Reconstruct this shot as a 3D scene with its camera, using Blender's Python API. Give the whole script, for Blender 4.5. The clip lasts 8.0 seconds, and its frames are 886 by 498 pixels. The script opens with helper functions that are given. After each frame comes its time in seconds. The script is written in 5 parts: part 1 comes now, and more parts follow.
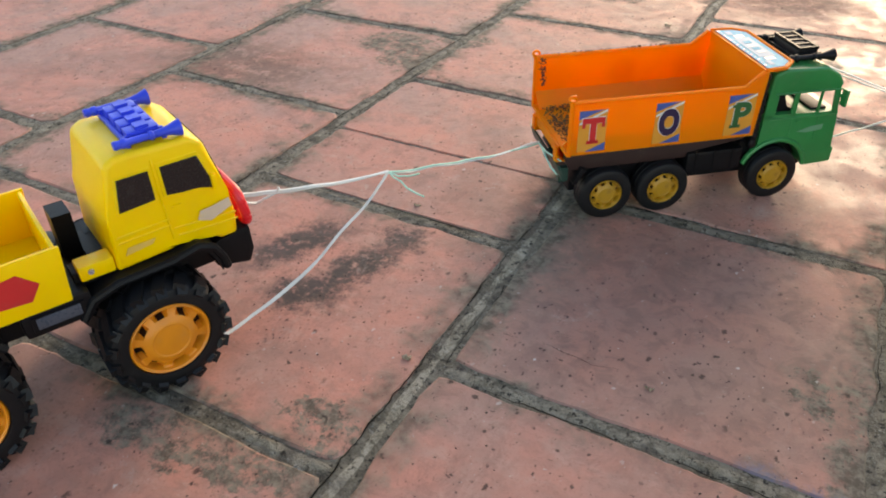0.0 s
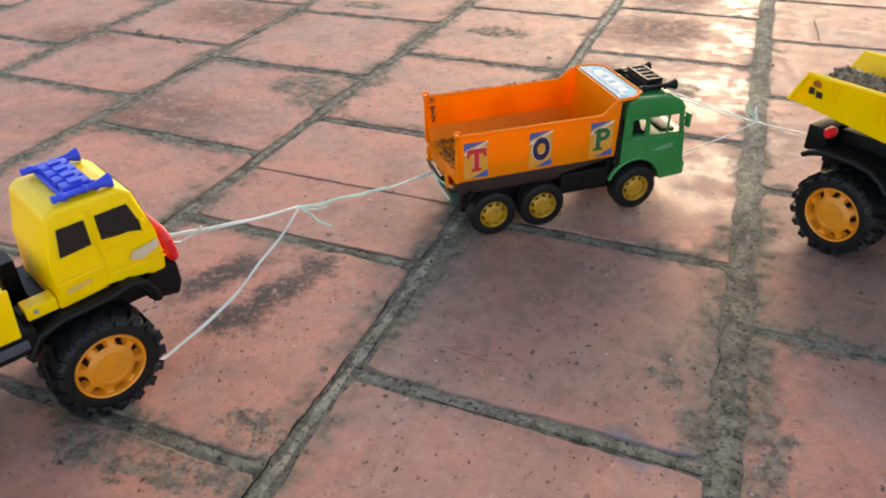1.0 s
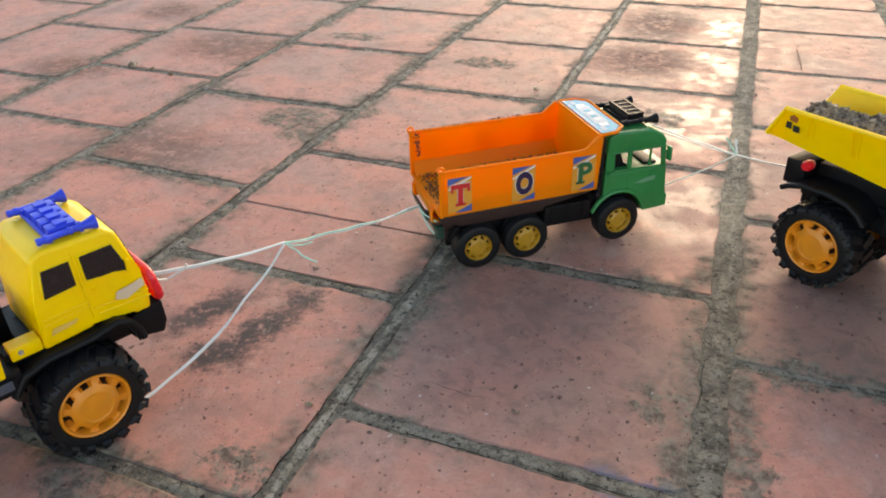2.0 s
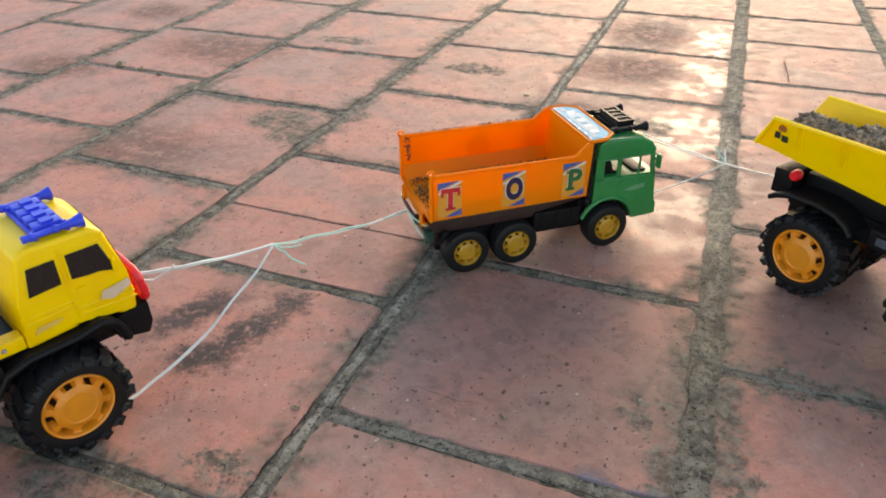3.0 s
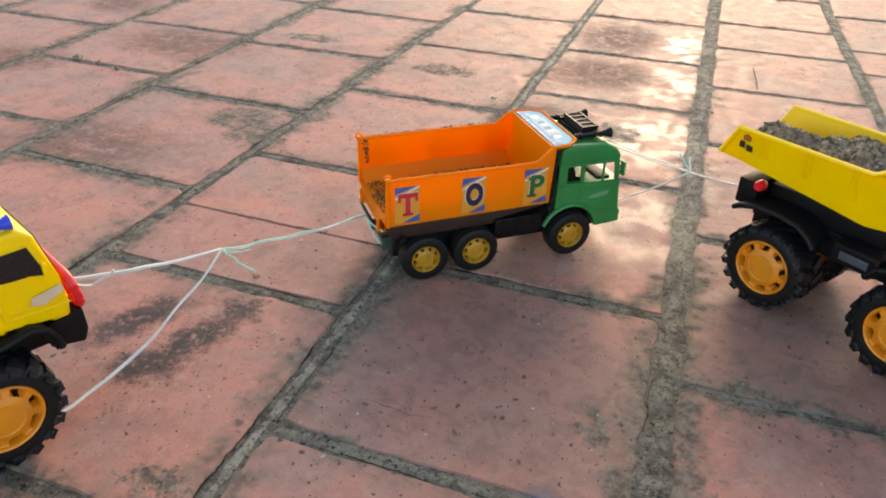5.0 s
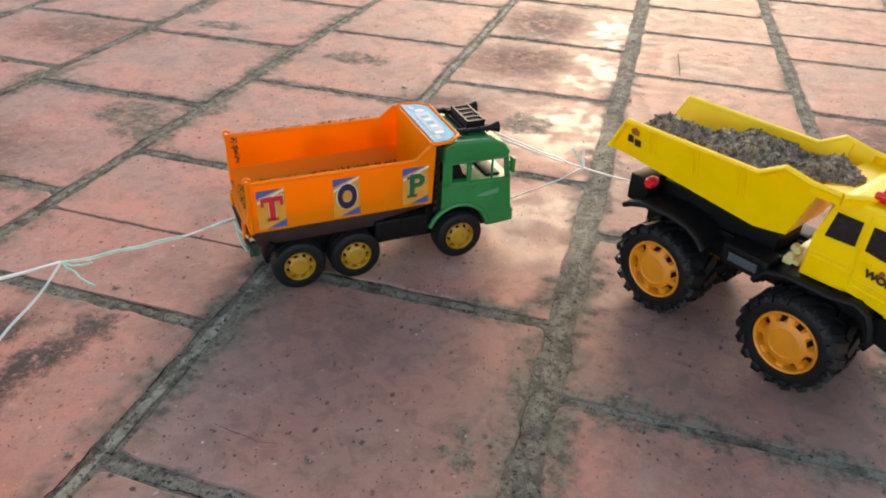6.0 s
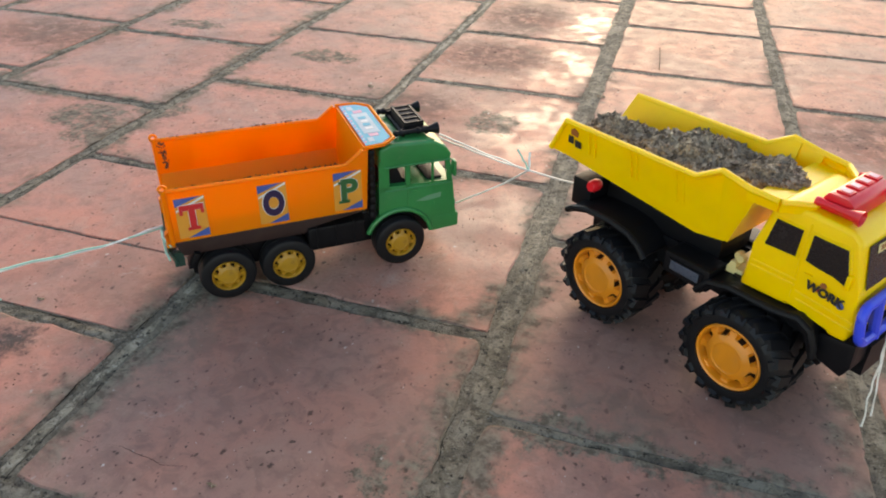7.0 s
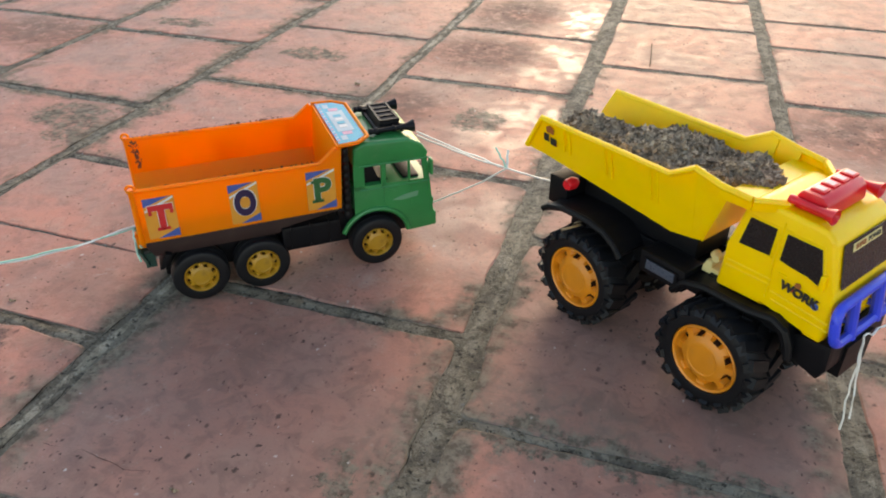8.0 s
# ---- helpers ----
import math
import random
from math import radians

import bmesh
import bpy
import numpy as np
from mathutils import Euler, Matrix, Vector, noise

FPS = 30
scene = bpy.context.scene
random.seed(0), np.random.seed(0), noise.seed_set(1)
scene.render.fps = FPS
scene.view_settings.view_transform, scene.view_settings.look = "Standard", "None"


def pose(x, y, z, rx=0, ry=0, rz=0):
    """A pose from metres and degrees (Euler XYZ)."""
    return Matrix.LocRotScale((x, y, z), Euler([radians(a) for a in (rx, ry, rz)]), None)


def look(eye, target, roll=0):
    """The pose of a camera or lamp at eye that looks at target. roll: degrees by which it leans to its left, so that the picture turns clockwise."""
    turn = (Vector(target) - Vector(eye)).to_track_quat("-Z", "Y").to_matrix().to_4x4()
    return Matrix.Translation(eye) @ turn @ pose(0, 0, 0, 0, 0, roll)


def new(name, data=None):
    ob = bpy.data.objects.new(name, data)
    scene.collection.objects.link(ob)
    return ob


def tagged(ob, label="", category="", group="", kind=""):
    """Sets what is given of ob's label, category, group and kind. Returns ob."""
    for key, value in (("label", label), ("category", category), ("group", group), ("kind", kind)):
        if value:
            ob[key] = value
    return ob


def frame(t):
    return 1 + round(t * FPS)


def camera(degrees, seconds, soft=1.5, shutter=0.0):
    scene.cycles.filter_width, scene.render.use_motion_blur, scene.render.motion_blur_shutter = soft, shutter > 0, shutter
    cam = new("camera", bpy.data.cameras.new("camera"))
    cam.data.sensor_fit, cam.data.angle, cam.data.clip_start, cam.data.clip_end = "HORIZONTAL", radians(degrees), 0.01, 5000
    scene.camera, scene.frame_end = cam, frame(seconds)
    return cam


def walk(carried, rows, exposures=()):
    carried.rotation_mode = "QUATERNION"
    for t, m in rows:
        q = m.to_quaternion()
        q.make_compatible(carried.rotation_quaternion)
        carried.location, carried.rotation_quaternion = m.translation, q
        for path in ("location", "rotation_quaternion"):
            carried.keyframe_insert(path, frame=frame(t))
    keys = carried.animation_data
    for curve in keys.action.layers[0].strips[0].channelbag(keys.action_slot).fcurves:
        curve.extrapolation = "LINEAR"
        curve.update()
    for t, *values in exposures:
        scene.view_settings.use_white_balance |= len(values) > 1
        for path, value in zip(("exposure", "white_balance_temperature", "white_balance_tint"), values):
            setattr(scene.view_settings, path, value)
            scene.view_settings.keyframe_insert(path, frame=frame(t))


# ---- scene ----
cam = camera(59.4, 8.0, 1.9)
PATH = [
    (0, (-0.068, 0.096, 0.448), (-0.869, 1.513, -0.714), -1.2),
    (0.5, (-0.041, 0.066, 0.474), (-0.734, 1.549, -0.675), -1.7),
    (1, (-0.008, 0.03, 0.502), (-0.656, 1.559, -0.612), -1.4),
    (1.5, (0.002, 0.028, 0.513), (-0.642, 1.582, -0.57), -1.4),
    (2, (0.004, 0.035, 0.518), (-0.645, 1.596, -0.549), -1.6),
    (3.5, (-0.001, 0.034, 0.514), (-0.597, 1.628, -0.537), 0.9),
    (4, (0.001, 0.034, 0.514), (-0.58, 1.634, -0.536), 1.6),
    (5.5, (0.025, 0.107, 0.502), (-0.5, 1.719, -0.56), 1.9),
    (6, (0.083, 0.157, 0.497), (-0.393, 1.769, -0.587), 2.2),
    (6.5, (0.124, 0.193, 0.494), (-0.339, 1.804, -0.597), 2.2),
    (7, (0.154, 0.222, 0.489), (-0.369, 1.811, -0.607), 0.9),
    (7.5, (0.166, 0.235, 0.484), (-0.368, 1.82, -0.612), 0.6),
    (8, (0.18, 0.243, 0.484), (-0.358, 1.824, -0.617), 0.4),
]
walk(cam, [(t, look(eye, target, roll)) for t, eye, target, roll in PATH], [(0.0, 0.74, 7950, 12), (8.0, 0.74, 7950, 12)])

# ---- light ----
SUN_UP, SUN_AZ = 22.0, -4.0          # degrees above the horizon; degrees from +y towards +x
world = bpy.data.worlds.new("sky")
scene.world = world
world.use_nodes = True
wn = world.node_tree.nodes
sky = wn.new("ShaderNodeTexSky")
sky.sky_type, sky.sun_disc = "NISHITA", False
sky.sun_elevation, sky.sun_rotation = radians(SUN_UP), radians(SUN_AZ)
sky.air_density, sky.dust_density, sky.ozone_density = 1.0, 0.6, 1.0
wn["Background"].inputs["Strength"].default_value = 0.27
world.node_tree.links.new(sky.outputs[0], wn["Background"].inputs["Color"])
sun = new("sun", bpy.data.lights.new("sun", "SUN"))
sun.data.energy, sun.data.angle, sun.data.color = 1.05, radians(28), (1.0, 0.80, 0.56)
sa, su = radians(SUN_AZ), radians(SUN_UP)
sun.matrix_world = look((0, 0, 3), (-math.sin(sa) * math.cos(su), -math.cos(sa) * math.cos(su), 3 - math.sin(su)))


# ---- materials ----
def material(name):
    m = bpy.data.materials.new(name)
    m.use_nodes = True
    nt = m.node_tree
    return m, nt, nt.nodes["Principled BSDF"]


def link(nt, a, b):
    nt.links.new(a, b)


def value(nt, x, socket):
    if isinstance(x, (int, float)):
        socket.default_value = x
    else:
        nt.links.new(x, socket)


def maths(nt, op, a, b=0.0, clamp=False):
    n = nt.nodes.new("ShaderNodeMath")
    n.operation, n.use_clamp = op, clamp
    value(nt, a, n.inputs[0])
    value(nt, b, n.inputs[1])
    return n.outputs[0]


def ramp(nt, x, a, b, lo=0.0, hi=1.0):
    n = nt.nodes.new("ShaderNodeMapRange")
    n.interpolation_type = "SMOOTHSTEP"
    value(nt, x, n.inputs[0])
    for i, v in enumerate((a, b, lo, hi)):
        n.inputs[i + 1].default_value = v
    return n.outputs[0]


def noise_of(nt, vec, scale, detail=4.0, rough=0.55, distort=0.0):
    n = nt.nodes.new("ShaderNodeTexNoise")
    n.inputs["Scale"].default_value, n.inputs["Detail"].default_value = scale, detail
    n.inputs["Roughness"].default_value, n.inputs["Distortion"].default_value = rough, distort
    if vec is not None:
        link(nt, vec, n.inputs["Vector"])
    return n


def blend(nt, f, a, b):
    n = nt.nodes.new("ShaderNodeMix")
    n.data_type = "RGBA"
    value(nt, f, n.inputs[0])
    for x, sock in ((a, n.inputs[6]), (b, n.inputs[7])):
        if isinstance(x, tuple):
            sock.default_value = (*x, 1)
        else:
            link(nt, x, sock)
    return n.outputs[2]


def bump(nt, height, strength, distance, shader):
    n = nt.nodes.new("ShaderNodeBump")
    n.inputs["Strength"].default_value, n.inputs["Distance"].default_value = strength, distance
    link(nt, height, n.inputs["Height"])
    link(nt, n.outputs[0], shader.inputs["Normal"])


def plastic(name, colour, rough=0.36, dust=0.25, dusty=(0.30, 0.24, 0.17), glow=0.0, fade=0.85, shine=0.5, sheer=0.0):
    """Moulded toy plastic: slight fading, scuffs, a film of dust."""
    m, nt, p = material(name)
    co = nt.nodes.new("ShaderNodeTexCoord").outputs["Object"]
    big, fine = noise_of(nt, co, 26, 3).outputs[0], noise_of(nt, co, 420, 5, 0.7).outputs[0]
    base = blend(nt, ramp(nt, big, 0.35, 0.7), colour, tuple(c * fade for c in colour))
    film = maths(nt, "MULTIPLY", ramp(nt, noise_of(nt, co, 60, 6, 0.7).outputs[0], 0.52, 0.75), dust)
    col = blend(nt, film, base, dusty)
    link(nt, col, p.inputs["Base Color"])
    link(nt, maths(nt, "ADD", maths(nt, "MULTIPLY", fine, 0.22), maths(nt, "ADD", film, rough - 0.1)), p.inputs["Roughness"])
    p.inputs["Specular IOR Level"].default_value = shine
    if glow:
        p.inputs["Subsurface Weight"].default_value = glow
        p.inputs["Subsurface Radius"].default_value = (1.0, 0.5, 0.15)
        p.inputs["Subsurface Scale"].default_value = 0.006
    bump(nt, fine, 0.12, 0.0006, p)
    if sheer:
        # thin-walled plastic that lets light through
        thin, mix = nt.nodes.new("ShaderNodeBsdfTranslucent"), nt.nodes.new("ShaderNodeMixShader")
        thin.inputs["Color"].default_value = (*(min(1.0, c * 1.25 + 0.01) for c in colour), 1.0)
        mix.inputs["Fac"].default_value = sheer
        link(nt, p.outputs[0], mix.inputs[1])
        link(nt, thin.outputs[0], mix.inputs[2])
        link(nt, mix.outputs[0], nt.nodes["Material Output"].inputs["Surface"])
    return m


ORANGE = plastic("orange_plastic", (1.0, 0.265, 0.004), 0.44, 0.04, glow=0.40, fade=0.95, shine=0.26, sheer=0.32)
GREEN = plastic("green_plastic", (0.012, 0.20, 0.050), 0.34, 0.10)
YELLOW = plastic("yellow_plastic", (0.98, 0.585, 0.003), 0.36, 0.03, glow=0.20, fade=0.94, shine=0.38)
RIM_ORANGE = plastic("rim_orange_plastic", (0.78, 0.25, 0.012), 0.38, 0.18)
RIM_YELLOW = plastic("rim_yellow_plastic", (0.46, 0.225, 0.012), 0.42, 0.50, (0.16, 0.09, 0.03))
BLACK = plastic("black_plastic", (0.004, 0.004, 0.005), 0.44, 0.05, (0.038, 0.032, 0.026), shine=0.20)
RUBBER = plastic("tyre_rubber", (0.005, 0.005, 0.006), 0.50, 0.14, (0.050, 0.043, 0.036), shine=0.28)
BROWN = plastic("rusty_brown_plastic", (0.028, 0.012, 0.010), 0.45, 0.22, (0.09, 0.06, 0.04))
BLUE = plastic("blue_plastic", (0.018, 0.055, 0.62), 0.34, 0.06)
RED = plastic("red_plastic", (0.75, 0.012, 0.02), 0.32, 0.05)
GLASS_BLACK = plastic("black_window_film", (0.010, 0.008, 0.008), 0.25, 0.08, (0.08, 0.06, 0.05))
# near-black brown that paints the shade inside the rim slots
SLOT = plastic("slot_shade", (0.02, 0.008, 0.004), 0.7, 0.05, (0.04, 0.02, 0.01), shine=0.15)
PANEL = plastic("blue_grey_plastic", (0.055, 0.065, 0.085), 0.28, 0.12)
LAMP_GREY = plastic("dark_lamp_grey", (0.016, 0.017, 0.022), 0.60, 0.08, (0.04, 0.035, 0.03), shine=0.15)
CREAM = plastic("cream_plastic", (0.72, 0.58, 0.25), 0.45, 0.2)
SILVER = plastic("chrome_film", (0.55, 0.55, 0.55), 0.25, 0.1)
SILVER.node_tree.nodes["Principled BSDF"].inputs["Metallic"].default_value = 0.7
PRINT_BLUE = plastic("print_blue", (0.05, 0.09, 0.30), 0.45, 0.15)
PRINT_TAN = plastic("print_tan", (0.72, 0.29, 0.03), 0.45, 0.12)
BACK_TAN = plastic("sticker_back", (1.0, 0.33, 0.010), 0.5, 0.05, shine=0.2, sheer=0.62)
PRINT_RED = plastic("print_red", (0.60, 0.02, 0.02), 0.45, 0.1)
PRINT_NAVY = plastic("print_navy", (0.022, 0.008, 0.045), 0.45, 0.1)
PRINT_GREEN = plastic("print_green", (0.02, 0.11, 0.03), 0.45, 0.1)
PRINT_WHITE = plastic("print_white", (0.70, 0.68, 0.64), 0.45, 0.15)
PRINT_SKY = plastic("print_sky_blue", (0.14, 0.44, 0.54), 0.58, 0.08, shine=0.22)
PRINT_PALE = plastic("print_pale", (0.48, 0.55, 0.57), 0.58, 0.08, shine=0.22)
PRINT_PINK = plastic("print_pink", (0.60, 0.25, 0.33), 0.3, 0.05)
PRINT_BLACK = plastic("print_black", (0.02, 0.018, 0.016), 0.45, 0.1)
PRINT_BROWN = plastic("print_brown", (0.35, 0.10, 0.02), 0.45, 0.1)
TORN = plastic("torn_sticker_paper", (0.68, 0.50, 0.34), 0.7, 0.9, (0.80, 0.47, 0.03))
TORN_GREEN = plastic("worn_sticker_on_green", (0.10, 0.27, 0.14), 0.6, 0.4)
TWINE = plastic("white_plastic_twine", (0.78, 0.75, 0.66), 0.35, 0.1)
TWINE_GREEN = plastic("pale_green_twine", (0.34, 0.62, 0.46), 0.35, 0.1)


def soil_material():
    m, nt, p = material("dry_grey_soil")
    co = nt.nodes.new("ShaderNodeTexCoord").outputs["Object"]
    a, b = noise_of(nt, co, 130, 5, 0.7).outputs[0], noise_of(nt, co, 620, 4, 0.7).outputs[0]
    col = blend(nt, ramp(nt, a, 0.35, 0.68), (0.28, 0.196, 0.122), (0.72, 0.55, 0.37))
    isl = nt.nodes.new("ShaderNodeNewGeometry").outputs["Random Per Island"]
    col = blend(nt, maths(nt, "MULTIPLY", isl, 0.85), col, (0.075, 0.054, 0.038))
    link(nt, blend(nt, ramp(nt, b, 0.58, 0.75), col, (0.52, 0.45, 0.37)), p.inputs["Base Color"])
    p.inputs["Roughness"].default_value = 0.95
    bump(nt, b, 0.8, 0.002, p)
    return m


SOIL = soil_material()
BROWN_SOIL = plastic("brown_crumbs", (0.16, 0.085, 0.042), 0.95, 0.3, (0.22, 0.15, 0.10), shine=0.1)


def blob(nt, pos, x, y, rx, ry, turn=0.0):
    """A soft oval mark on the ground round (x, y)."""
    n = nt.nodes.new("ShaderNodeMapping")
    n.vector_type = "TEXTURE"
    n.inputs["Location"].default_value = (x, y, 0)
    n.inputs["Rotation"].default_value = (0, 0, radians(turn))
    n.inputs["Scale"].default_value = (rx, ry, 1000)
    link(nt, pos, n.inputs["Vector"])
    d = nt.nodes.new("ShaderNodeVectorMath")
    d.operation = "LENGTH"
    link(nt, n.outputs[0], d.inputs[0])
    return ramp(nt, d.outputs["Value"], 0.35, 1.25, 1.0, 0.0)


def most(nt, masks):
    out = masks[0]
    for x in masks[1:]:
        out = maths(nt, "MAXIMUM", out, x)
    return out


GREY_MARKS = [(-0.356, 0.406, 0.034, 0.020, 25), (-0.322, 0.392, 0.03, 0.016, 35), (0.038, 0.545, 0.058, 0.090, 0), (0.030, 0.630, 0.040, 0.060, 0), (-0.028, 0.605, 0.018, 0.030, 15),
              (-0.709, 1.104, 0.075, 0.05, 10), (-0.665, 1.05, 0.05, 0.04, 0), (-0.62, 1.16, 0.05, 0.04, 0), (-0.95, 1.17, 0.05, 0.05, 0),
              (-0.40, 0.345, 0.13, 0.030, 10), (-0.49, 1.47, 0.07, 0.04, 0), (-0.82, 1.55, 0.08, 0.03, 0), (-0.12, 1.29, 0.05, 0.05, 0), (0.11, 0.695, 0.10, 0.026, 3), (0.24, 0.690, 0.10, 0.022, 0)]
FILM_MARKS = [(0.02, 0.70, 0.045, 0.12, 0), (0.00, 0.62, 0.05, 0.06, 0), (0.10, 0.72, 0.12, 0.05, 0), (-0.27, 0.70, 0.04, 0.13, 0), (-0.30, 0.60, 0.022, 0.10, 0), (-0.33, 1.34, 0.06, 0.05, 0)]
RUB_MARKS = [(-0.510, 0.585, 0.030, 0.075, -25), (-0.436, 0.575, 0.026, 0.085, -20), (-0.455, 0.525, 0.045, 0.03, 30), (-0.420, 0.640, 0.03, 0.025, 0)]
DARK_MARKS = [(-0.876, 0.92, 0.16, 0.10, 0), (-1.368, 1.60, 0.09, 0.08, 0),
              (-1.05, 1.40, 0.17, 0.10, 0), (-1.286, 1.187, 0.12, 0.08, 0), (-0.200, 1.84, 0.10, 0.13, 0), (-0.20, 1.58, 0.13, 0.10, 0),
              (-0.26, 1.30, 0.09, 0.08, 0), (0.47, 1.42, 0.18, 0.12, 0), (-0.30, 0.78, 0.06, 0.14, 0)]
WET_MARKS = [(-0.060, 1.83, 0.055, 0.15, 0), (-0.07, 1.57, 0.07, 0.12, 0), (-0.06, 1.28, 0.10, 0.14, 0), (-0.04, 0.99, 0.09, 0.12, 0)]


def ground_masks(nt):
    pos = nt.nodes.new("ShaderNodeNewGeometry").outputs["Position"]
    w = noise_of(nt, pos, 34, 9, 0.80)
    off = nt.nodes.new("ShaderNodeVectorMath")
    off.operation = "MULTIPLY_ADD"
    link(nt, w.outputs["Color"], off.inputs[0])
    off.inputs[1].default_value, off.inputs[2].default_value = (0.10, 0.10, 0), (-0.05, -0.05, 0)
    add = nt.nodes.new("ShaderNodeVectorMath")
    add.operation = "ADD"
    link(nt, pos, add.inputs[0])
    link(nt, off.outputs[0], add.inputs[1])
    return pos, add.outputs[0]


def tile_material(name, smeared):
    m, nt, p = material(name)
    pos, warped = ground_masks(nt)
    rnd = nt.nodes.new("ShaderNodeObjectInfo").outputs["Random"]
    isl = nt.nodes.new("ShaderNodeNewGeometry").outputs["Random Per Island"]
    vary = maths(nt, "FRACT", maths(nt, "ADD", rnd, isl))
    jit = nt.nodes.new("ShaderNodeVectorMath")
    jit.operation = "MULTIPLY_ADD"
    link(nt, noise_of(nt, pos, 240, 3, 0.6).outputs["Color"], jit.inputs[0])
    jit.inputs[1].default_value = (0.006, 0.006, 0)
    link(nt, pos, jit.inputs[2])
    jitter = jit.outputs[0]
    broad = noise_of(nt, pos, 7, 5, 0.6, 0.4).outputs[0]
    mid = noise_of(nt, pos, 38, 6, 0.65, 0.3).outputs[0]
    fine = noise_of(nt, pos, 300, 5, 0.7).outputs[0]
    clay = blend(nt, vary, (0.560, 0.222, 0.150), (0.495, 0.208, 0.146))
    clay = blend(nt, ramp(nt, broad, 0.38, 0.66), clay, (0.395, 0.212, 0.160))
    clay = blend(nt, maths(nt, "MULTIPLY", ramp(nt, mid, 0.45, 0.72), 0.55), clay, (0.48, 0.285, 0.215))
    clay = blend(nt, maths(nt, "MULTIPLY", ramp(nt, fine, 0.52, 0.70), 0.35), clay, (0.20, 0.085, 0.065))
    mottle = ramp(nt, noise_of(nt, pos, 24, 9, 0.78, 0.6).outputs[0], 0.48, 0.64)
    clay = blend(nt, maths(nt, "MULTIPLY", mottle, 0.42), clay, (0.205, 0.105, 0.082))
    # cement smeared over the rim of each tile
    local = nt.nodes.new("ShaderNodeSeparateXYZ")
    link(nt, nt.nodes.new("ShaderNodeTexCoord").outputs["Object"], local.inputs[0])
    rim = maths(nt, "MAXIMUM", maths(nt, "ABSOLUTE", local.outputs[0]), maths(nt, "ABSOLUTE", local.outputs[1]))
    rim = maths(nt, "ADD", rim, maths(nt, "MULTIPLY", maths(nt, "SUBTRACT", mid, 0.5), 0.075))
    smear = maths(nt, "MULTIPLY", ramp(nt, rim, 0.124, 0.152), ramp(nt, noise_of(nt, pos, 9, 3).outputs[0], 0.38, 0.56)) if smeared else ramp(nt, mid, 0.62, 0.75)
    grey = most(nt, [blob(nt, warped, *g) for g in GREY_MARKS])
    grey = maths(nt, "MULTIPLY", ramp(nt, grey, 0.28, 0.66), ramp(nt, noise_of(nt, pos, 48, 9, 0.80).outputs[0], 0.40, 0.54, 0.15, 1.0))
    grey = maths(nt, "MAXIMUM", grey, smear)
    cement = blend(nt, ramp(nt, noise_of(nt, pos, 75, 6, 0.75).outputs[0], 0.38, 0.64), (0.074, 0.064, 0.046), (0.205, 0.176, 0.128))
    film = maths(nt, "MULTIPLY", most(nt, [blob(nt, warped, *g) for g in FILM_MARKS]), ramp(nt, noise_of(nt, pos, 55, 8, 0.75).outputs[0], 0.30, 0.62))
    dark = most(nt, [blob(nt, warped, *g) for g in DARK_MARKS])
    dark = maths(nt, "MULTIPLY", dark, ramp(nt, noise_of(nt, pos, 40, 8, 0.78).outputs[0], 0.34, 0.54))
    rub = maths(nt, "MULTIPLY", most(nt, [blob(nt, warped, *g) for g in RUB_MARKS]), ramp(nt, noise_of(nt, pos, 70, 7, 0.72).outputs[0], 0.29, 0.50))
    specks = ramp(nt, noise_of(nt, pos, 110, 4, 0.65).outputs[0], 0.625, 0.68)
    specks = maths(nt, "MULTIPLY", specks, ramp(nt, noise_of(nt, pos, 13, 4).outputs[0], 0.42, 0.58))
    col = blend(nt, maths(nt, "MULTIPLY", dark, 0.58), clay, (0.085, 0.064, 0.050))
    col = blend(nt, maths(nt, "MULTIPLY", rub, 0.95), col, (0.045, 0.036, 0.030))
    stain = ramp(nt, noise_of(nt, pos, 4.2, 7, 0.68, 0.8).outputs[0], 0.48, 0.66)
    col = blend(nt, maths(nt, "MULTIPLY", stain, 0.32), col, (0.135, 0.078, 0.063))
    # browner tile tone; the dump truck's blob also paints in its soft shadow
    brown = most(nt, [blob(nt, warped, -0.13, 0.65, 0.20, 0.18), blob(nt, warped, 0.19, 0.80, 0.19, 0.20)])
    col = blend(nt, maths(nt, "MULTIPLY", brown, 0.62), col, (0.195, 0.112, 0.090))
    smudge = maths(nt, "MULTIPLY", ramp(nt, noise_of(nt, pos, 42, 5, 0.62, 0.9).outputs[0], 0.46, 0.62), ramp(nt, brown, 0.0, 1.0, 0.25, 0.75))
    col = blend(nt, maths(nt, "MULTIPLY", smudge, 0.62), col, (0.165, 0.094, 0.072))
    pale = maths(nt, "MULTIPLY", ramp(nt, noise_of(nt, pos, 11, 7, 0.75, 1.5).outputs[0], 0.58, 0.70), ramp(nt, mid, 0.40, 0.62))
    col = blend(nt, maths(nt, "MULTIPLY", pale, 0.50), col, (0.44, 0.34, 0.28))
    flecks = ramp(nt, noise_of(nt, pos, 210, 3, 0.6).outputs[0], 0.69, 0.73)
    col = blend(nt, maths(nt, "MULTIPLY", flecks, 0.6), col, (0.50, 0.42, 0.35))
    col = blend(nt, maths(nt, "MULTIPLY", film, 0.52), col, (0.150, 0.122, 0.092))
    col = blend(nt, maths(nt, "MULTIPLY", grey, 0.92), col, cement)
    col = blend(nt, maths(nt, "MULTIPLY", specks, 0.8), col, (0.035, 0.024, 0.018))
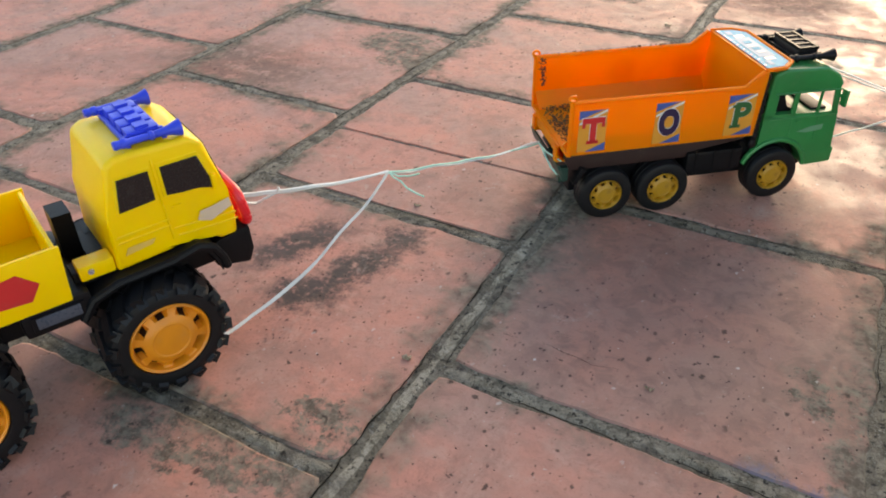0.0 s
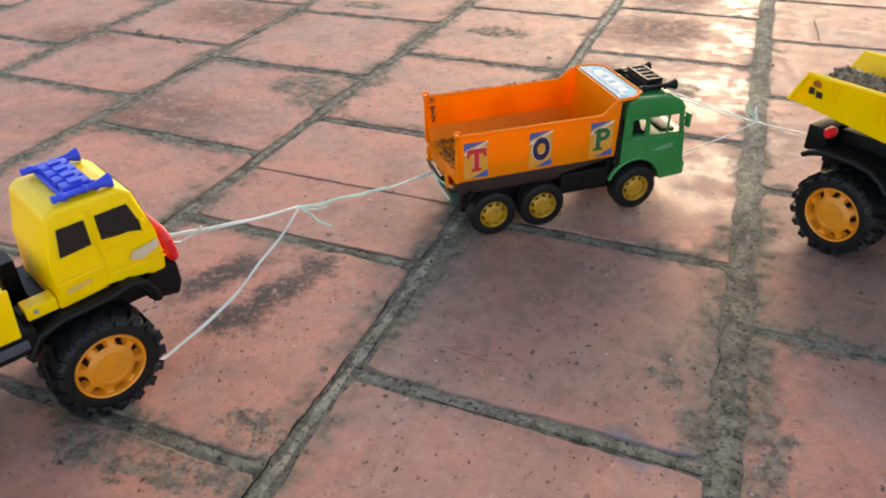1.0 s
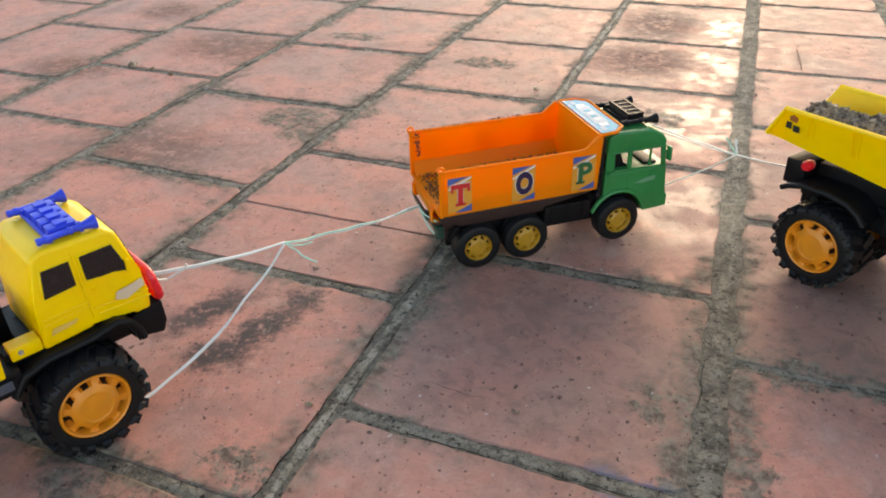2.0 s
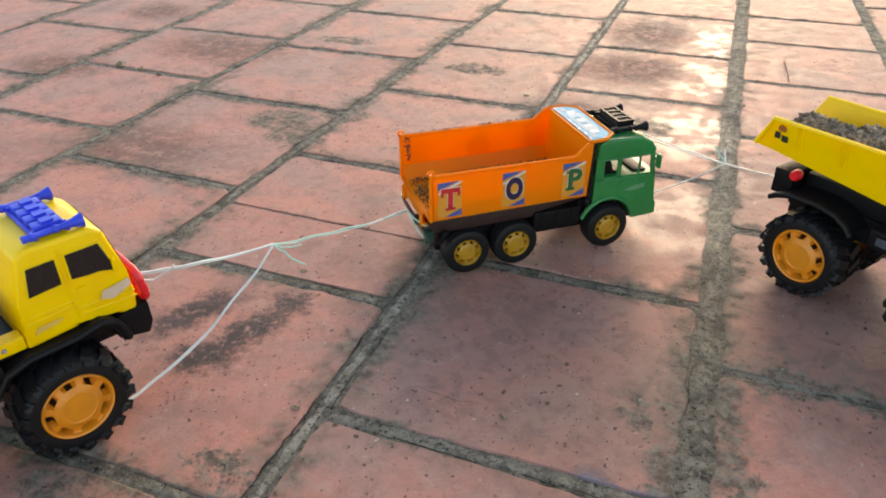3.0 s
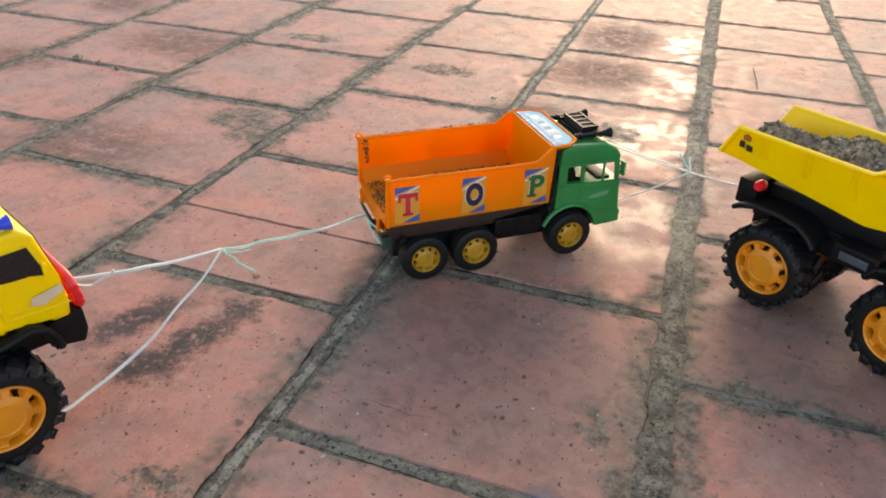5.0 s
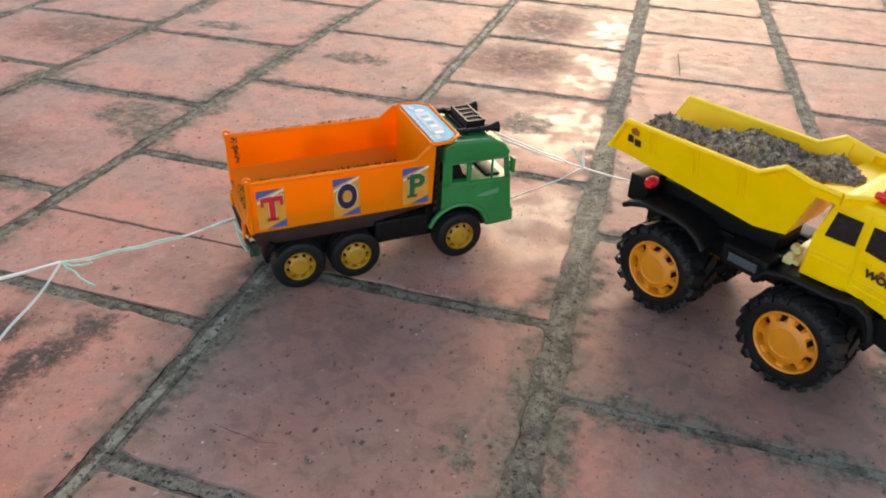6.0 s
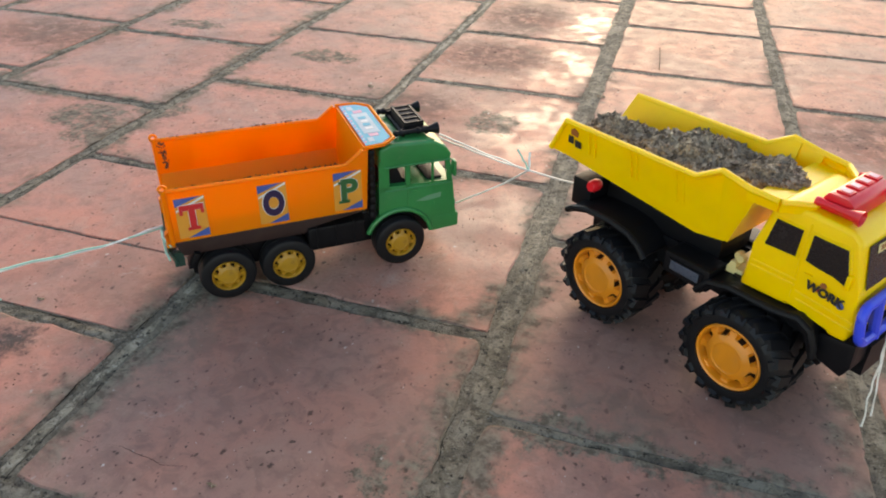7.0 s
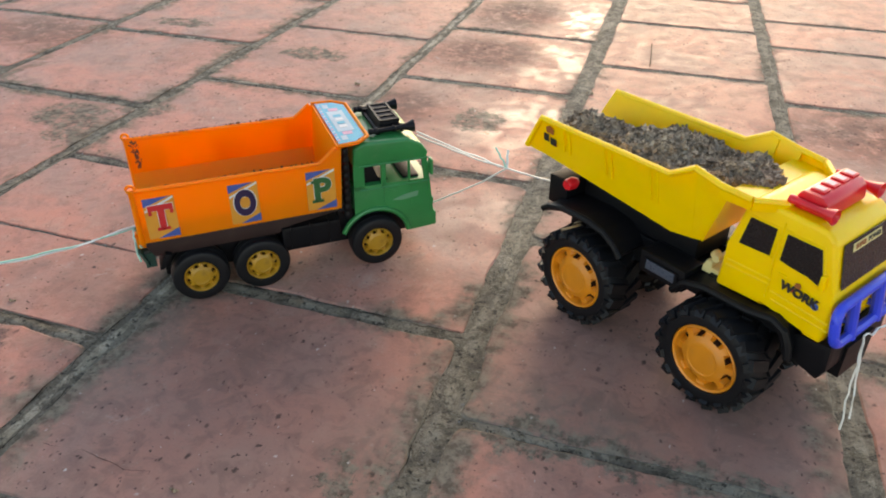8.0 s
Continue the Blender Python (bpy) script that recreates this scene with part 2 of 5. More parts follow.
    for size, keep, dark_c, seed in ((120.0, 0.56, (0.034, 0.022, 0.017), 0.0), (230.0, 0.50, (0.045, 0.029, 0.022), 3.7), (180.0, 0.90, (0.52, 0.46, 0.40), 8.1)):
        mp = nt.nodes.new("ShaderNodeMapping")
        mp.inputs["Location"].default_value = (seed, seed * 0.7, 0)
        mp.inputs["Rotation"].default_value = (0, 0, 0.6 + seed)
        mp.inputs["Scale"].default_value = (1.0, 0.62, 0.0)
        link(nt, jitter, mp.inputs["Vector"])
        vo = nt.nodes.new("ShaderNodeTexVoronoi")
        vo.inputs["Scale"].default_value = size
        link(nt, mp.outputs[0], vo.inputs["Vector"])
        sp = nt.nodes.new("ShaderNodeSeparateColor")
        link(nt, vo.outputs["Color"], sp.inputs[0])
        dot = ramp(nt, maths(nt, "DIVIDE", vo.outputs["Distance"], maths(nt, "ADD", maths(nt, "MULTIPLY", maths(nt, "MULTIPLY", sp.outputs[1], sp.outputs[1]), 1.5), 0.25)), 0.08, 0.22, 1.0, 0.0)
        dot = maths(nt, "MULTIPLY", dot, ramp(nt, sp.outputs[0], keep, keep + 0.08))
        dot = maths(nt, "MULTIPLY", dot, ramp(nt, noise_of(nt, pos, 6.5, 4, 0.6).outputs[0], 0.36, 0.58, 0.15, 1.0))
        col = blend(nt, maths(nt, "MULTIPLY", dot, 0.85), col, dark_c)
    blue = blob(nt, warped, -0.026, 0.498, 0.045, 0.017)
    col = blend(nt, maths(nt, "MULTIPLY", blue, 0.6), col, (0.12, 0.13, 0.19))
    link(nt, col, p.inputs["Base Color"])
    wet = most(nt, [blob(nt, warped, *g) for g in WET_MARKS])
    wet = maths(nt, "MULTIPLY", ramp(nt, wet, 0.10, 0.85), ramp(nt, noise_of(nt, pos, 20, 8, 0.72, 0.6).outputs[0], 0.40, 0.58))
    rough = maths(nt, "ADD", ramp(nt, mid, 0.3, 0.7, 0.44, 0.66), maths(nt, "MULTIPLY", grey, 0.22))
    rough = maths(nt, "ADD", rough, maths(nt, "MULTIPLY", dark, 0.25))
    rough = maths(nt, "SUBTRACT", rough, maths(nt, "MULTIPLY", wet, 0.19), True)
    link(nt, rough, p.inputs["Roughness"])
    link(nt, maths(nt, "ADD", maths(nt, "MULTIPLY", wet, 0.08), 0.13), p.inputs["Specular IOR Level"])
    h = maths(nt, "ADD", maths(nt, "MULTIPLY", mid, 0.75), maths(nt, "MULTIPLY", fine, 0.25))
    bump(nt, maths(nt, "ADD", h, maths(nt, "MULTIPLY", grey, 0.12)), 0.27, 0.0025, p)
    return m


def mortar_material(name, light, pale):
    """Gritty cement: dark damp grey-green with paler worn crests and dirt in the hollows."""
    m, nt, p = material(name)
    pos, warped = ground_masks(nt)
    a, b = noise_of(nt, pos, 45, 8, 0.75).outputs[0], noise_of(nt, pos, 320, 5, 0.75).outputs[0]
    col = blend(nt, ramp(nt, a, 0.38, 0.62), tuple(c * light for c in (0.086, 0.073, 0.052)), tuple(c * light for c in (0.205, 0.174, 0.126)))
    crest = maths(nt, "MULTIPLY", ramp(nt, noise_of(nt, pos, 30, 9, 0.80, 0.4).outputs[0], 0.46, 0.53), pale)
    col = blend(nt, crest, col, (0.54, 0.47, 0.36))
    col = blend(nt, maths(nt, "MULTIPLY", ramp(nt, b, 0.56, 0.66), ramp(nt, noise_of(nt, pos, 24, 4).outputs[0], 0.42, 0.60, 0.2, 1.0)), col, (0.42, 0.385, 0.32))
    col = blend(nt, maths(nt, "MULTIPLY", ramp(nt, noise_of(nt, pos, 18, 7, 0.72, 0.8).outputs[0], 0.51, 0.62), 0.65), col, (0.092, 0.074, 0.058))
    col = blend(nt, ramp(nt, noise_of(nt, pos, 150, 6, 0.78).outputs[0], 0.54, 0.62), col, (0.030, 0.026, 0.020))
    link(nt, col, p.inputs["Base Color"])
    wet = most(nt, [blob(nt, warped, *g) for g in WET_MARKS])
    link(nt, maths(nt, "SUBTRACT", 0.74, maths(nt, "MULTIPLY", wet, 0.25)), p.inputs["Roughness"])
    p.inputs["Specular IOR Level"].default_value = 0.25
    bump(nt, maths(nt, "ADD", a, b), 1.0, 0.007, p)
    return m


TILE, OUTER_TILE, MORTAR = tile_material("worn_terracotta", True), tile_material("worn_terracotta_outer", False), mortar_material("cement_mortar", 1.25, 0.25)
PALE_MORTAR, BRIGHT_MORTAR = mortar_material("pale_cement_mortar", 1.35, 0.45), mortar_material("bright_cement_mortar", 2.3, 0.95)
CRACK = plastic("crack_dirt", (0.018, 0.014, 0.010), 0.95, 0.3, (0.05, 0.04, 0.03), shine=0.1)


# ---- mesh helpers ----
def finish(name, bm, mats, parent=None, label="", smooth=35.0):
    me = bpy.data.meshes.new(name)
    bm.normal_update()
    bm.to_mesh(me)
    bm.free()
    for m in mats if isinstance(mats, (list, tuple)) else [mats]:
        me.materials.append(m)
    if smooth:
        me.shade_smooth()
        me.set_sharp_from_angle(angle=radians(smooth))
    ob = new(name, me)
    if parent is not None:
        ob.parent = parent
    return tagged(ob, label)


def part(name, bm, mats, parent, label="", smooth=35.0):
    return finish(name, bm, mats, parent, label, smooth)


def group_of(name, parent, m=None):
    ob = new(name)
    ob.empty_display_size = 0.01
    if parent is not None:
        ob.parent = parent
    if m is not None:
        ob.matrix_basis = m
    return ob


def bevelled(bm, faces_from, width, segments=2):
    """Bevels the edges of the geometry added since faces_from."""
    if width > 0:
        bm.faces.ensure_lookup_table()
        edges = list({e for f in bm.faces[faces_from:] for e in f.edges})
        bmesh.ops.bevel(bm, geom=edges, offset=width, segments=segments, profile=0.6, affect="EDGES", clamp_overlap=True)


def box(bm, x0, x1, y0, y1, z0, z1, bevel=0.001, m=None, segments=2):
    n = len(bm.faces)
    vs = [bm.verts.new((x, y, z)) for x in (x0, x1) for y in (y0, y1) for z in (z0, z1)]
    if m is not None:
        for v in vs:
            v.co = m @ v.co
    for f in ((0, 1, 3, 2), (4, 6, 7, 5), (0, 4, 5, 1), (2, 3, 7, 6), (0, 2, 6, 4), (1, 5, 7, 3)):
        bm.faces.new([vs[i] for i in f])
    bevelled(bm, n, bevel, segments)
    return bm


def prism(bm, outline, y0, y1, bevel=0.001, segments=2):
    """An outline of (x, z), counter-clockwise seen from -y, pushed from y0 to y1."""
    n = len(bm.faces)
    a = [bm.verts.new((x, y0, z)) for x, z in outline]
    b = [bm.verts.new((x, y1, z)) for x, z in outline]
    bm.faces.new(a)
    bm.faces.new(b[::-1])
    for i in range(len(a)):
        j = (i + 1) % len(a)
        bm.faces.new((a[j], a[i], b[i], b[j]))
    bevelled(bm, n, bevel, segments)
    return bm


def plate(bm, corners, thick, bevel=0.0):
    """A flat piece: corners in space, pushed along its normal."""
    n = len(bm.faces)
    cs = [Vector(c) for c in corners]
    nor = (cs[1] - cs[0]).cross(cs[2] - cs[1]).normalized() * thick
    a = [bm.verts.new(c) for c in cs]
    b = [bm.verts.new(c + nor) for c in cs]
    bm.faces.new(a[::-1])
    bm.faces.new(b)
    for i in range(len(a)):
        j = (i + 1) % len(a)
        bm.faces.new((a[i], a[j], b[j], b[i]))
    bevelled(bm, n, bevel, 1)
    return bm


def lathe(bm, outline, count=32, m=None, material_of=None, dent=None, caps=True):
    """Turns (radius, along) round the y axis. dent(i, k): extra way along y for ring i, sector k."""
    rings = []
    for i, (r, y) in enumerate(outline):
        ring = []
        for k in range(count):
            t = 2 * math.pi * k / count
            c = Vector((r * math.cos(t), y + (dent(i, k) if dent else 0), r * math.sin(t)))
            ring.append(bm.verts.new(m @ c if m is not None else c))
        rings.append(ring)
    for i in range(len(rings) - 1):
        for k in range(count):
            j = (k + 1) % count
            f = bm.faces.new((rings[i][k], rings[i + 1][k], rings[i + 1][j], rings[i][j]))
            if material_of:
                f.material_index = material_of(i, k)
    for ring, flip in ((rings[0], False), (rings[-1], True)):
        if caps and (ring[0].co - ring[count // 2].co).length > 1e-5:
            bm.faces.new(ring[::-1] if flip else ring)
    return bm


def tube(bm, pts, radius, sides=8, closed=False, flat=1.0):
    pts = [Vector(p) for p in pts]
    rings = []
    for i, p in enumerate(pts):
        a = pts[i - 1] if i or closed else p
        b = pts[(i + 1) % len(pts)] if closed or i < len(pts) - 1 else p
        way = (b - a).normalized()
        side = way.cross(Vector((0, 0, 1)))
        side = side.normalized() if side.length > 1e-4 else Vector((0, 1, 0))
        up = side.cross(way)
        r = radius(i / (len(pts) - 1)) if callable(radius) else radius
        rings.append([bm.verts.new(p + r * (side * math.cos(t) + up * math.sin(t) * flat)) for t in (2 * math.pi * k / sides for k in range(sides))])
    for i in range(len(rings) if closed else len(rings) - 1):
        a, b = rings[i], rings[(i + 1) % len(rings)]
        for k in range(sides):
            bm.faces.new((a[k], a[(k + 1) % sides], b[(k + 1) % sides], b[k]))
    if not closed:
        bm.faces.new(rings[0][::-1])
        bm.faces.new(rings[-1])
    bmesh.ops.recalc_face_normals(bm, faces=bm.faces[:])
    return bm


def arc(cx, cz, r, a0, a1, n):
    return [(cx + r * math.cos(radians(a0 + (a1 - a0) * i / n)), cz + r * math.sin(radians(a0 + (a1 - a0) * i / n))) for i in range(n + 1)]


def rounded(y0, y1, z0, z1, r, n=5):
    out = []
    for cy, cz, a in ((y1 - r, z1 - r, 0), (y0 + r, z1 - r, 90), (y0 + r, z0 + r, 180), (y1 - r, z0 + r, 270)):
        out += [(cy + r * math.cos(radians(a + 90 * i / n)), cz + r * math.sin(radians(a + 90 * i / n))) for i in range(n + 1)]
    return out


def lettering(name, text, size, mats, parent, m, bold=0.0, label="", deep=0.0004, squeeze=1.0):
    """Flat letters in the x-z plane of m, facing -y, centred."""
    cu = bpy.data.curves.new(name, "FONT")
    cu.body, cu.size, cu.align_x, cu.align_y, cu.offset, cu.extrude = text, size, "CENTER", "CENTER", bold, deep
    cu.resolution_u = 4
    tmp = bpy.data.objects.new(name, cu)
    scene.collection.objects.link(tmp)
    me = bpy.data.meshes.new_from_object(tmp.evaluated_get(bpy.context.evaluated_depsgraph_get()))
    bpy.data.objects.remove(tmp)
    me.name = name
    me.materials.clear()
    me.materials.append(mats)
    me.transform(m @ pose(0, 0, 0, 90, 0, 0) @ Matrix.Diagonal((squeeze, 1, 1, 1)))
    ob = new(name, me)
    ob.parent = parent
    return tagged(ob, label)


# ---- wheels ----
def wheel_meshes(radius, width, rim_radius, slots, lugs, lug_size, rim_mat):
    """Tyre and rim, turning round y; the outer face looks along -y."""
    bm = bmesh.new()
    w, r = width / 2, radius - lug_size * 0.55
    outline = [(rim_radius * 0.98, -w * 0.80), (rim_radius * 1.03, -w * 0.98), (rim_radius * 1.10, -w), (r * 0.86, -w * 0.99), (r * 0.95, -w * 0.90), (r, -w * 0.68),
               (r * 1.005, 0), (r, w * 0.68), (r * 0.94, w * 0.92), (r * 0.82, w), (rim_radius, w * 0.9)]
    if not lugs:
        # shallow grooves round a plain tread
        outline[5:8] = [(r * f, w * y) for f, y in ((0.985, -0.72), (1.0, -0.62), (1.0, -0.36), (0.972, -0.33), (0.972, -0.27), (1.0, -0.24), (1.0, 0.24), (0.972, 0.27), (0.972, 0.33), (1.0, 0.36), (1.0, 0.62), (0.985, 0.72))]
    lathe(bm, outline + outline[:1], 44, None, None, None, False)
    for k in range(lugs):
        for side in (-1, 1):
            t = 2 * math.pi * (k + (0.5 if side > 0 else 0)) / lugs
            turn = Matrix.Rotation(t, 4, "Y")
            lean = Matrix.Rotation(radians(24 * side), 4, "Z")
            span = 2 * math.pi * r / lugs * 0.27
            place = turn @ Matrix.Translation((0, side * w * 0.50, r)) @ lean
            box(bm, -span, span, -w * 0.50, w * 0.50, -lug_size * 0.6, lug_size * 0.55, 0, place)
            shoulder = turn @ Matrix.Translation((side * span * 0.9 * math.tan(radians(24)), side * w * 0.93, r * 0.93)) @ Matrix.Rotation(radians(-52 * side), 4, "X")
            box(bm, -span * 0.9, span * 0.9, -w * 0.16, w * 0.16, -lug_size * 0.5, lug_size * 0.42, 0, shoulder)
    tyre = bpy.data.meshes.new("tyre")
    bm.normal_update()
    bm.to_mesh(tyre)
    bm.free()
    tyre.materials.append(RUBBER)
    tyre.shade_smooth()
    tyre.set_sharp_from_angle(angle=radians(32))
    bm = bmesh.new()
    R, n = rim_radius, slots * 6
    face = -w * 0.88
    prof = [(R, face + 0.010), (R, face - 0.0005), (R * 0.96, face - 0.0020), (R * 0.91, face - 0.0008), (R * 0.89, face + R * 0.05), (R * 0.85, face + R * 0.07),
            (R * 0.72, face + R * 0.035), (R * 0.67, face + R * 0.00), (R * 0.58, face - R * 0.050), (R * 0.52, face - R * 0.085), (R * 0.46, face - R * 0.095), (R * 0.43, face - R * 0.080), (R * 0.20, face - R * 0.095), (R * 0.002, face - R * 0.10)]
    # recessed slot faces take the painted shade colour instead of the rim's own
    cut = lambda k: k % 6 in (0, 1)
    deep = lambda i, k: R * 0.20 if i in (5, 6) and k % 6 in (0, 1, 2) else 0.0
    lathe(bm, prof, n, None, lambda i, k: 1 if i in (5, 6) and cut(k) else 0, deep)
    rim = bpy.data.meshes.new("rim")
    bm.normal_update()
    bmesh.ops.recalc_face_normals(bm, faces=bm.faces[:])
    bm.to_mesh(rim)
    bm.free()
    rim.materials.append(rim_mat)
    rim.materials.append(SLOT)
    rim.shade_smooth()
    rim.set_sharp_from_angle(angle=radians(30))
    return tyre, rim


def wheel(parent, meshes, x, y, z, spin):
    """One wheel of a truck; y < 0 is its right side."""
    hub = group_of("wheel", parent, pose(x, y, z, 0, 0, 0 if y < 0 else 180) @ pose(0, 0, 0, 0, spin, 0))
    for name, me in zip(("tyre", "rim"), meshes):
        ob = new(name, me)
        ob.parent = hub
    return hub


def horn_rack(parent, m, mat, name, span=0.056, long=0.036, boxy=False):
    """A roof rack of lamps between two trumpet horns that point ahead."""
    bm = bmesh.new()
    h = span / 2
    for x in (-long * 0.34, long * 0.30):
        box(bm, x - 0.0016, x + 0.0016, -h, h, 0.0005, 0.0045, 0.0008)
    box(bm, -long * 0.34, long * 0.30, -h * 0.85, h * 0.85, 0.0005, 0.0025, 0.0005)
    box(bm, -long * 0.36, long * 0.34, -h * 0.86, -h * 0.80, 0.001, 0.0075, 0.0006)
    box(bm, -long * 0.36, long * 0.34, h * 0.80, h * 0.86, 0.001, 0.0075, 0.0006)
    rack = part(name, bm, mat, parent)
    rack.matrix_basis = m
    if boxy:
        bm = bmesh.new()
        prism(bm, [(-0.0125, 0.001), (0.0130, 0.001), (0.0110, 0.0105), (-0.0100, 0.0105)], -h * 0.76, h * 0.76, 0.0012, 2)
        for x in (-0.0090, 0.0100):
            box(bm, x - 0.0012, x + 0.0012, -h * 0.78, h * 0.78, 0.0098, 0.0130, 0.0007)
        for i in range(5):
            y = -h * 0.72 + i * h * 0.36
            box(bm, -0.0090, 0.0100, y - 0.0011, y + 0.0011, 0.0098, 0.0126, 0.0005)
        part("lamp_box", bm, mat, rack)
        for i in range(4):
            y = -h * 0.54 + i * h * 0.36
            bm = bmesh.new()
            box(bm, -0.0074, 0.0084, y - h * 0.13, y + h * 0.13, 0.0102, 0.0114, 0.0005)
            part("lamp", bm, LAMP_GREY, rack, "dark grey lamp face")
    for i in range(0 if boxy else 4):
        y = -h * 0.66 + i * h * 0.44
        bm = bmesh.new()
        box(bm, -long * 0.30, long * 0.27, y - h * 0.18, y + h * 0.18, 0.001, 0.0095, 0.0016)
        box(bm, -long * 0.12, long * 0.12, y - h * 0.12, y + h * 0.12, 0.0085, 0.0115, 0.0008)
        part("lamp", bm, mat, rack)
    for y in (-h, h):
        bm = bmesh.new()
        turn = Matrix.Translation((0, y, 0.0055)) @ Matrix.Rotation(radians(-90), 4, "Z")
        k = long
        prof = [(0.0003, -k * 0.60), (0.0030, -k * 0.60), (0.0034, -k * 0.55), (0.0028, -k * 0.48), (0.0036, -k * 0.44), (0.0036, -k * 0.38), (0.0026, -k * 0.34), (0.0026, k * 0.02),
                (0.0034, k * 0.04), (0.0034, k * 0.10), (0.0026, k * 0.12), (0.0030, k * 0.28), (0.0040, k * 0.42), (0.0056, k * 0.54), (0.0064, k * 0.60), (0.0058, k * 0.605), (0.0030, k * 0.45), (0.0003, k * 0.42)]
        lathe(bm, prof, 20, turn)
        bmesh.ops.recalc_face_normals(bm, faces=bm.faces[:])
        part("horn", bm, mat, rack)
    return rack


# ---- orange and green tipper ----
def sticker(parent, x0, x1, z0, z1, y, text, ink):
    """A printed panel with blue corner wedges and one letter, on the right-hand side."""
    bm = bmesh.new()
    plate(bm, [(x0, y, z0), (x1, y, z0), (x1, y, z1), (x0, y, z1)], 0.0004)
    s = part("sticker", bm, PRINT_TAN, parent, "printed sticker with one capital letter", 0)
    w, h = x1 - x0, z1 - z0
    for pts in (((x0, z1), (x0, z1 - 0.20 * h), (x0 + 0.85 * w, z1)), ((x1, z0), (x1, z0 + 0.20 * h), (x0 + 0.30 * w, z0))):
        bm = bmesh.new()
        c = [(x, y - 0.0005, z) for x, z in pts]
        plate(bm, c, 0.0004)
        part("wedge", bm, PRINT_BLUE, s, "", 0)
    bm = bmesh.new()
    plate(bm, [(x0 + 0.02 * w, y - 0.0005, z1 - 0.28 * h), (x0 + 0.02 * w, y - 0.0005, z1 - 0.33 * h), (x0 + 0.98 * w, y - 0.0005, z1 - 0.05 * h), (x0 + 0.98 * w, y - 0.0005, z1)], 0.0003)
    part("stripe", bm, PRINT_WHITE, s, "", 0)
    mid = pose((x0 + x1) / 2 + 0.0005, y - 0.0009, (z0 + z1) / 2 - 0.0005)
    lettering("outline", text, 0.035, PRINT_WHITE, s, mid, 0.0026 if text == "O" else 0.0018, "", 0.0003, 0.74 if text == "O" else 1.0)
    lettering("letter", text, 0.035, ink, s, mid @ pose(0, -0.0005, 0), 0.0021 if text == "O" else 0.0013, "", 0.0003, 0.70 if text == "O" else 1.0)
    c, base, yy = (x0 + x1) / 2 + 0.0005, (z0 + z1) / 2 - 0.0130, y - 0.0014
    slabs = {"T": [(c - 0.0058, c + 0.0058, base, base + 0.0032), (c - 0.0112, c - 0.0082, base + 0.0170, base + 0.0222), (c + 0.0082, c + 0.0112, base + 0.0170, base + 0.0222)],
             "P": [(c - 0.0105, c + 0.0010, base, base + 0.0032), (c - 0.0105, c - 0.0060, base + 0.0218, base + 0.0250)]}.get(text, [])
    for a, b, d, e in slabs:
        bm = bmesh.new()
        plate(bm, [(a, yy, d), (b, yy, d), (b, yy, e), (a, yy, e)], 0.0003)
        part("serif", bm, ink, s, "", 0)
    return s


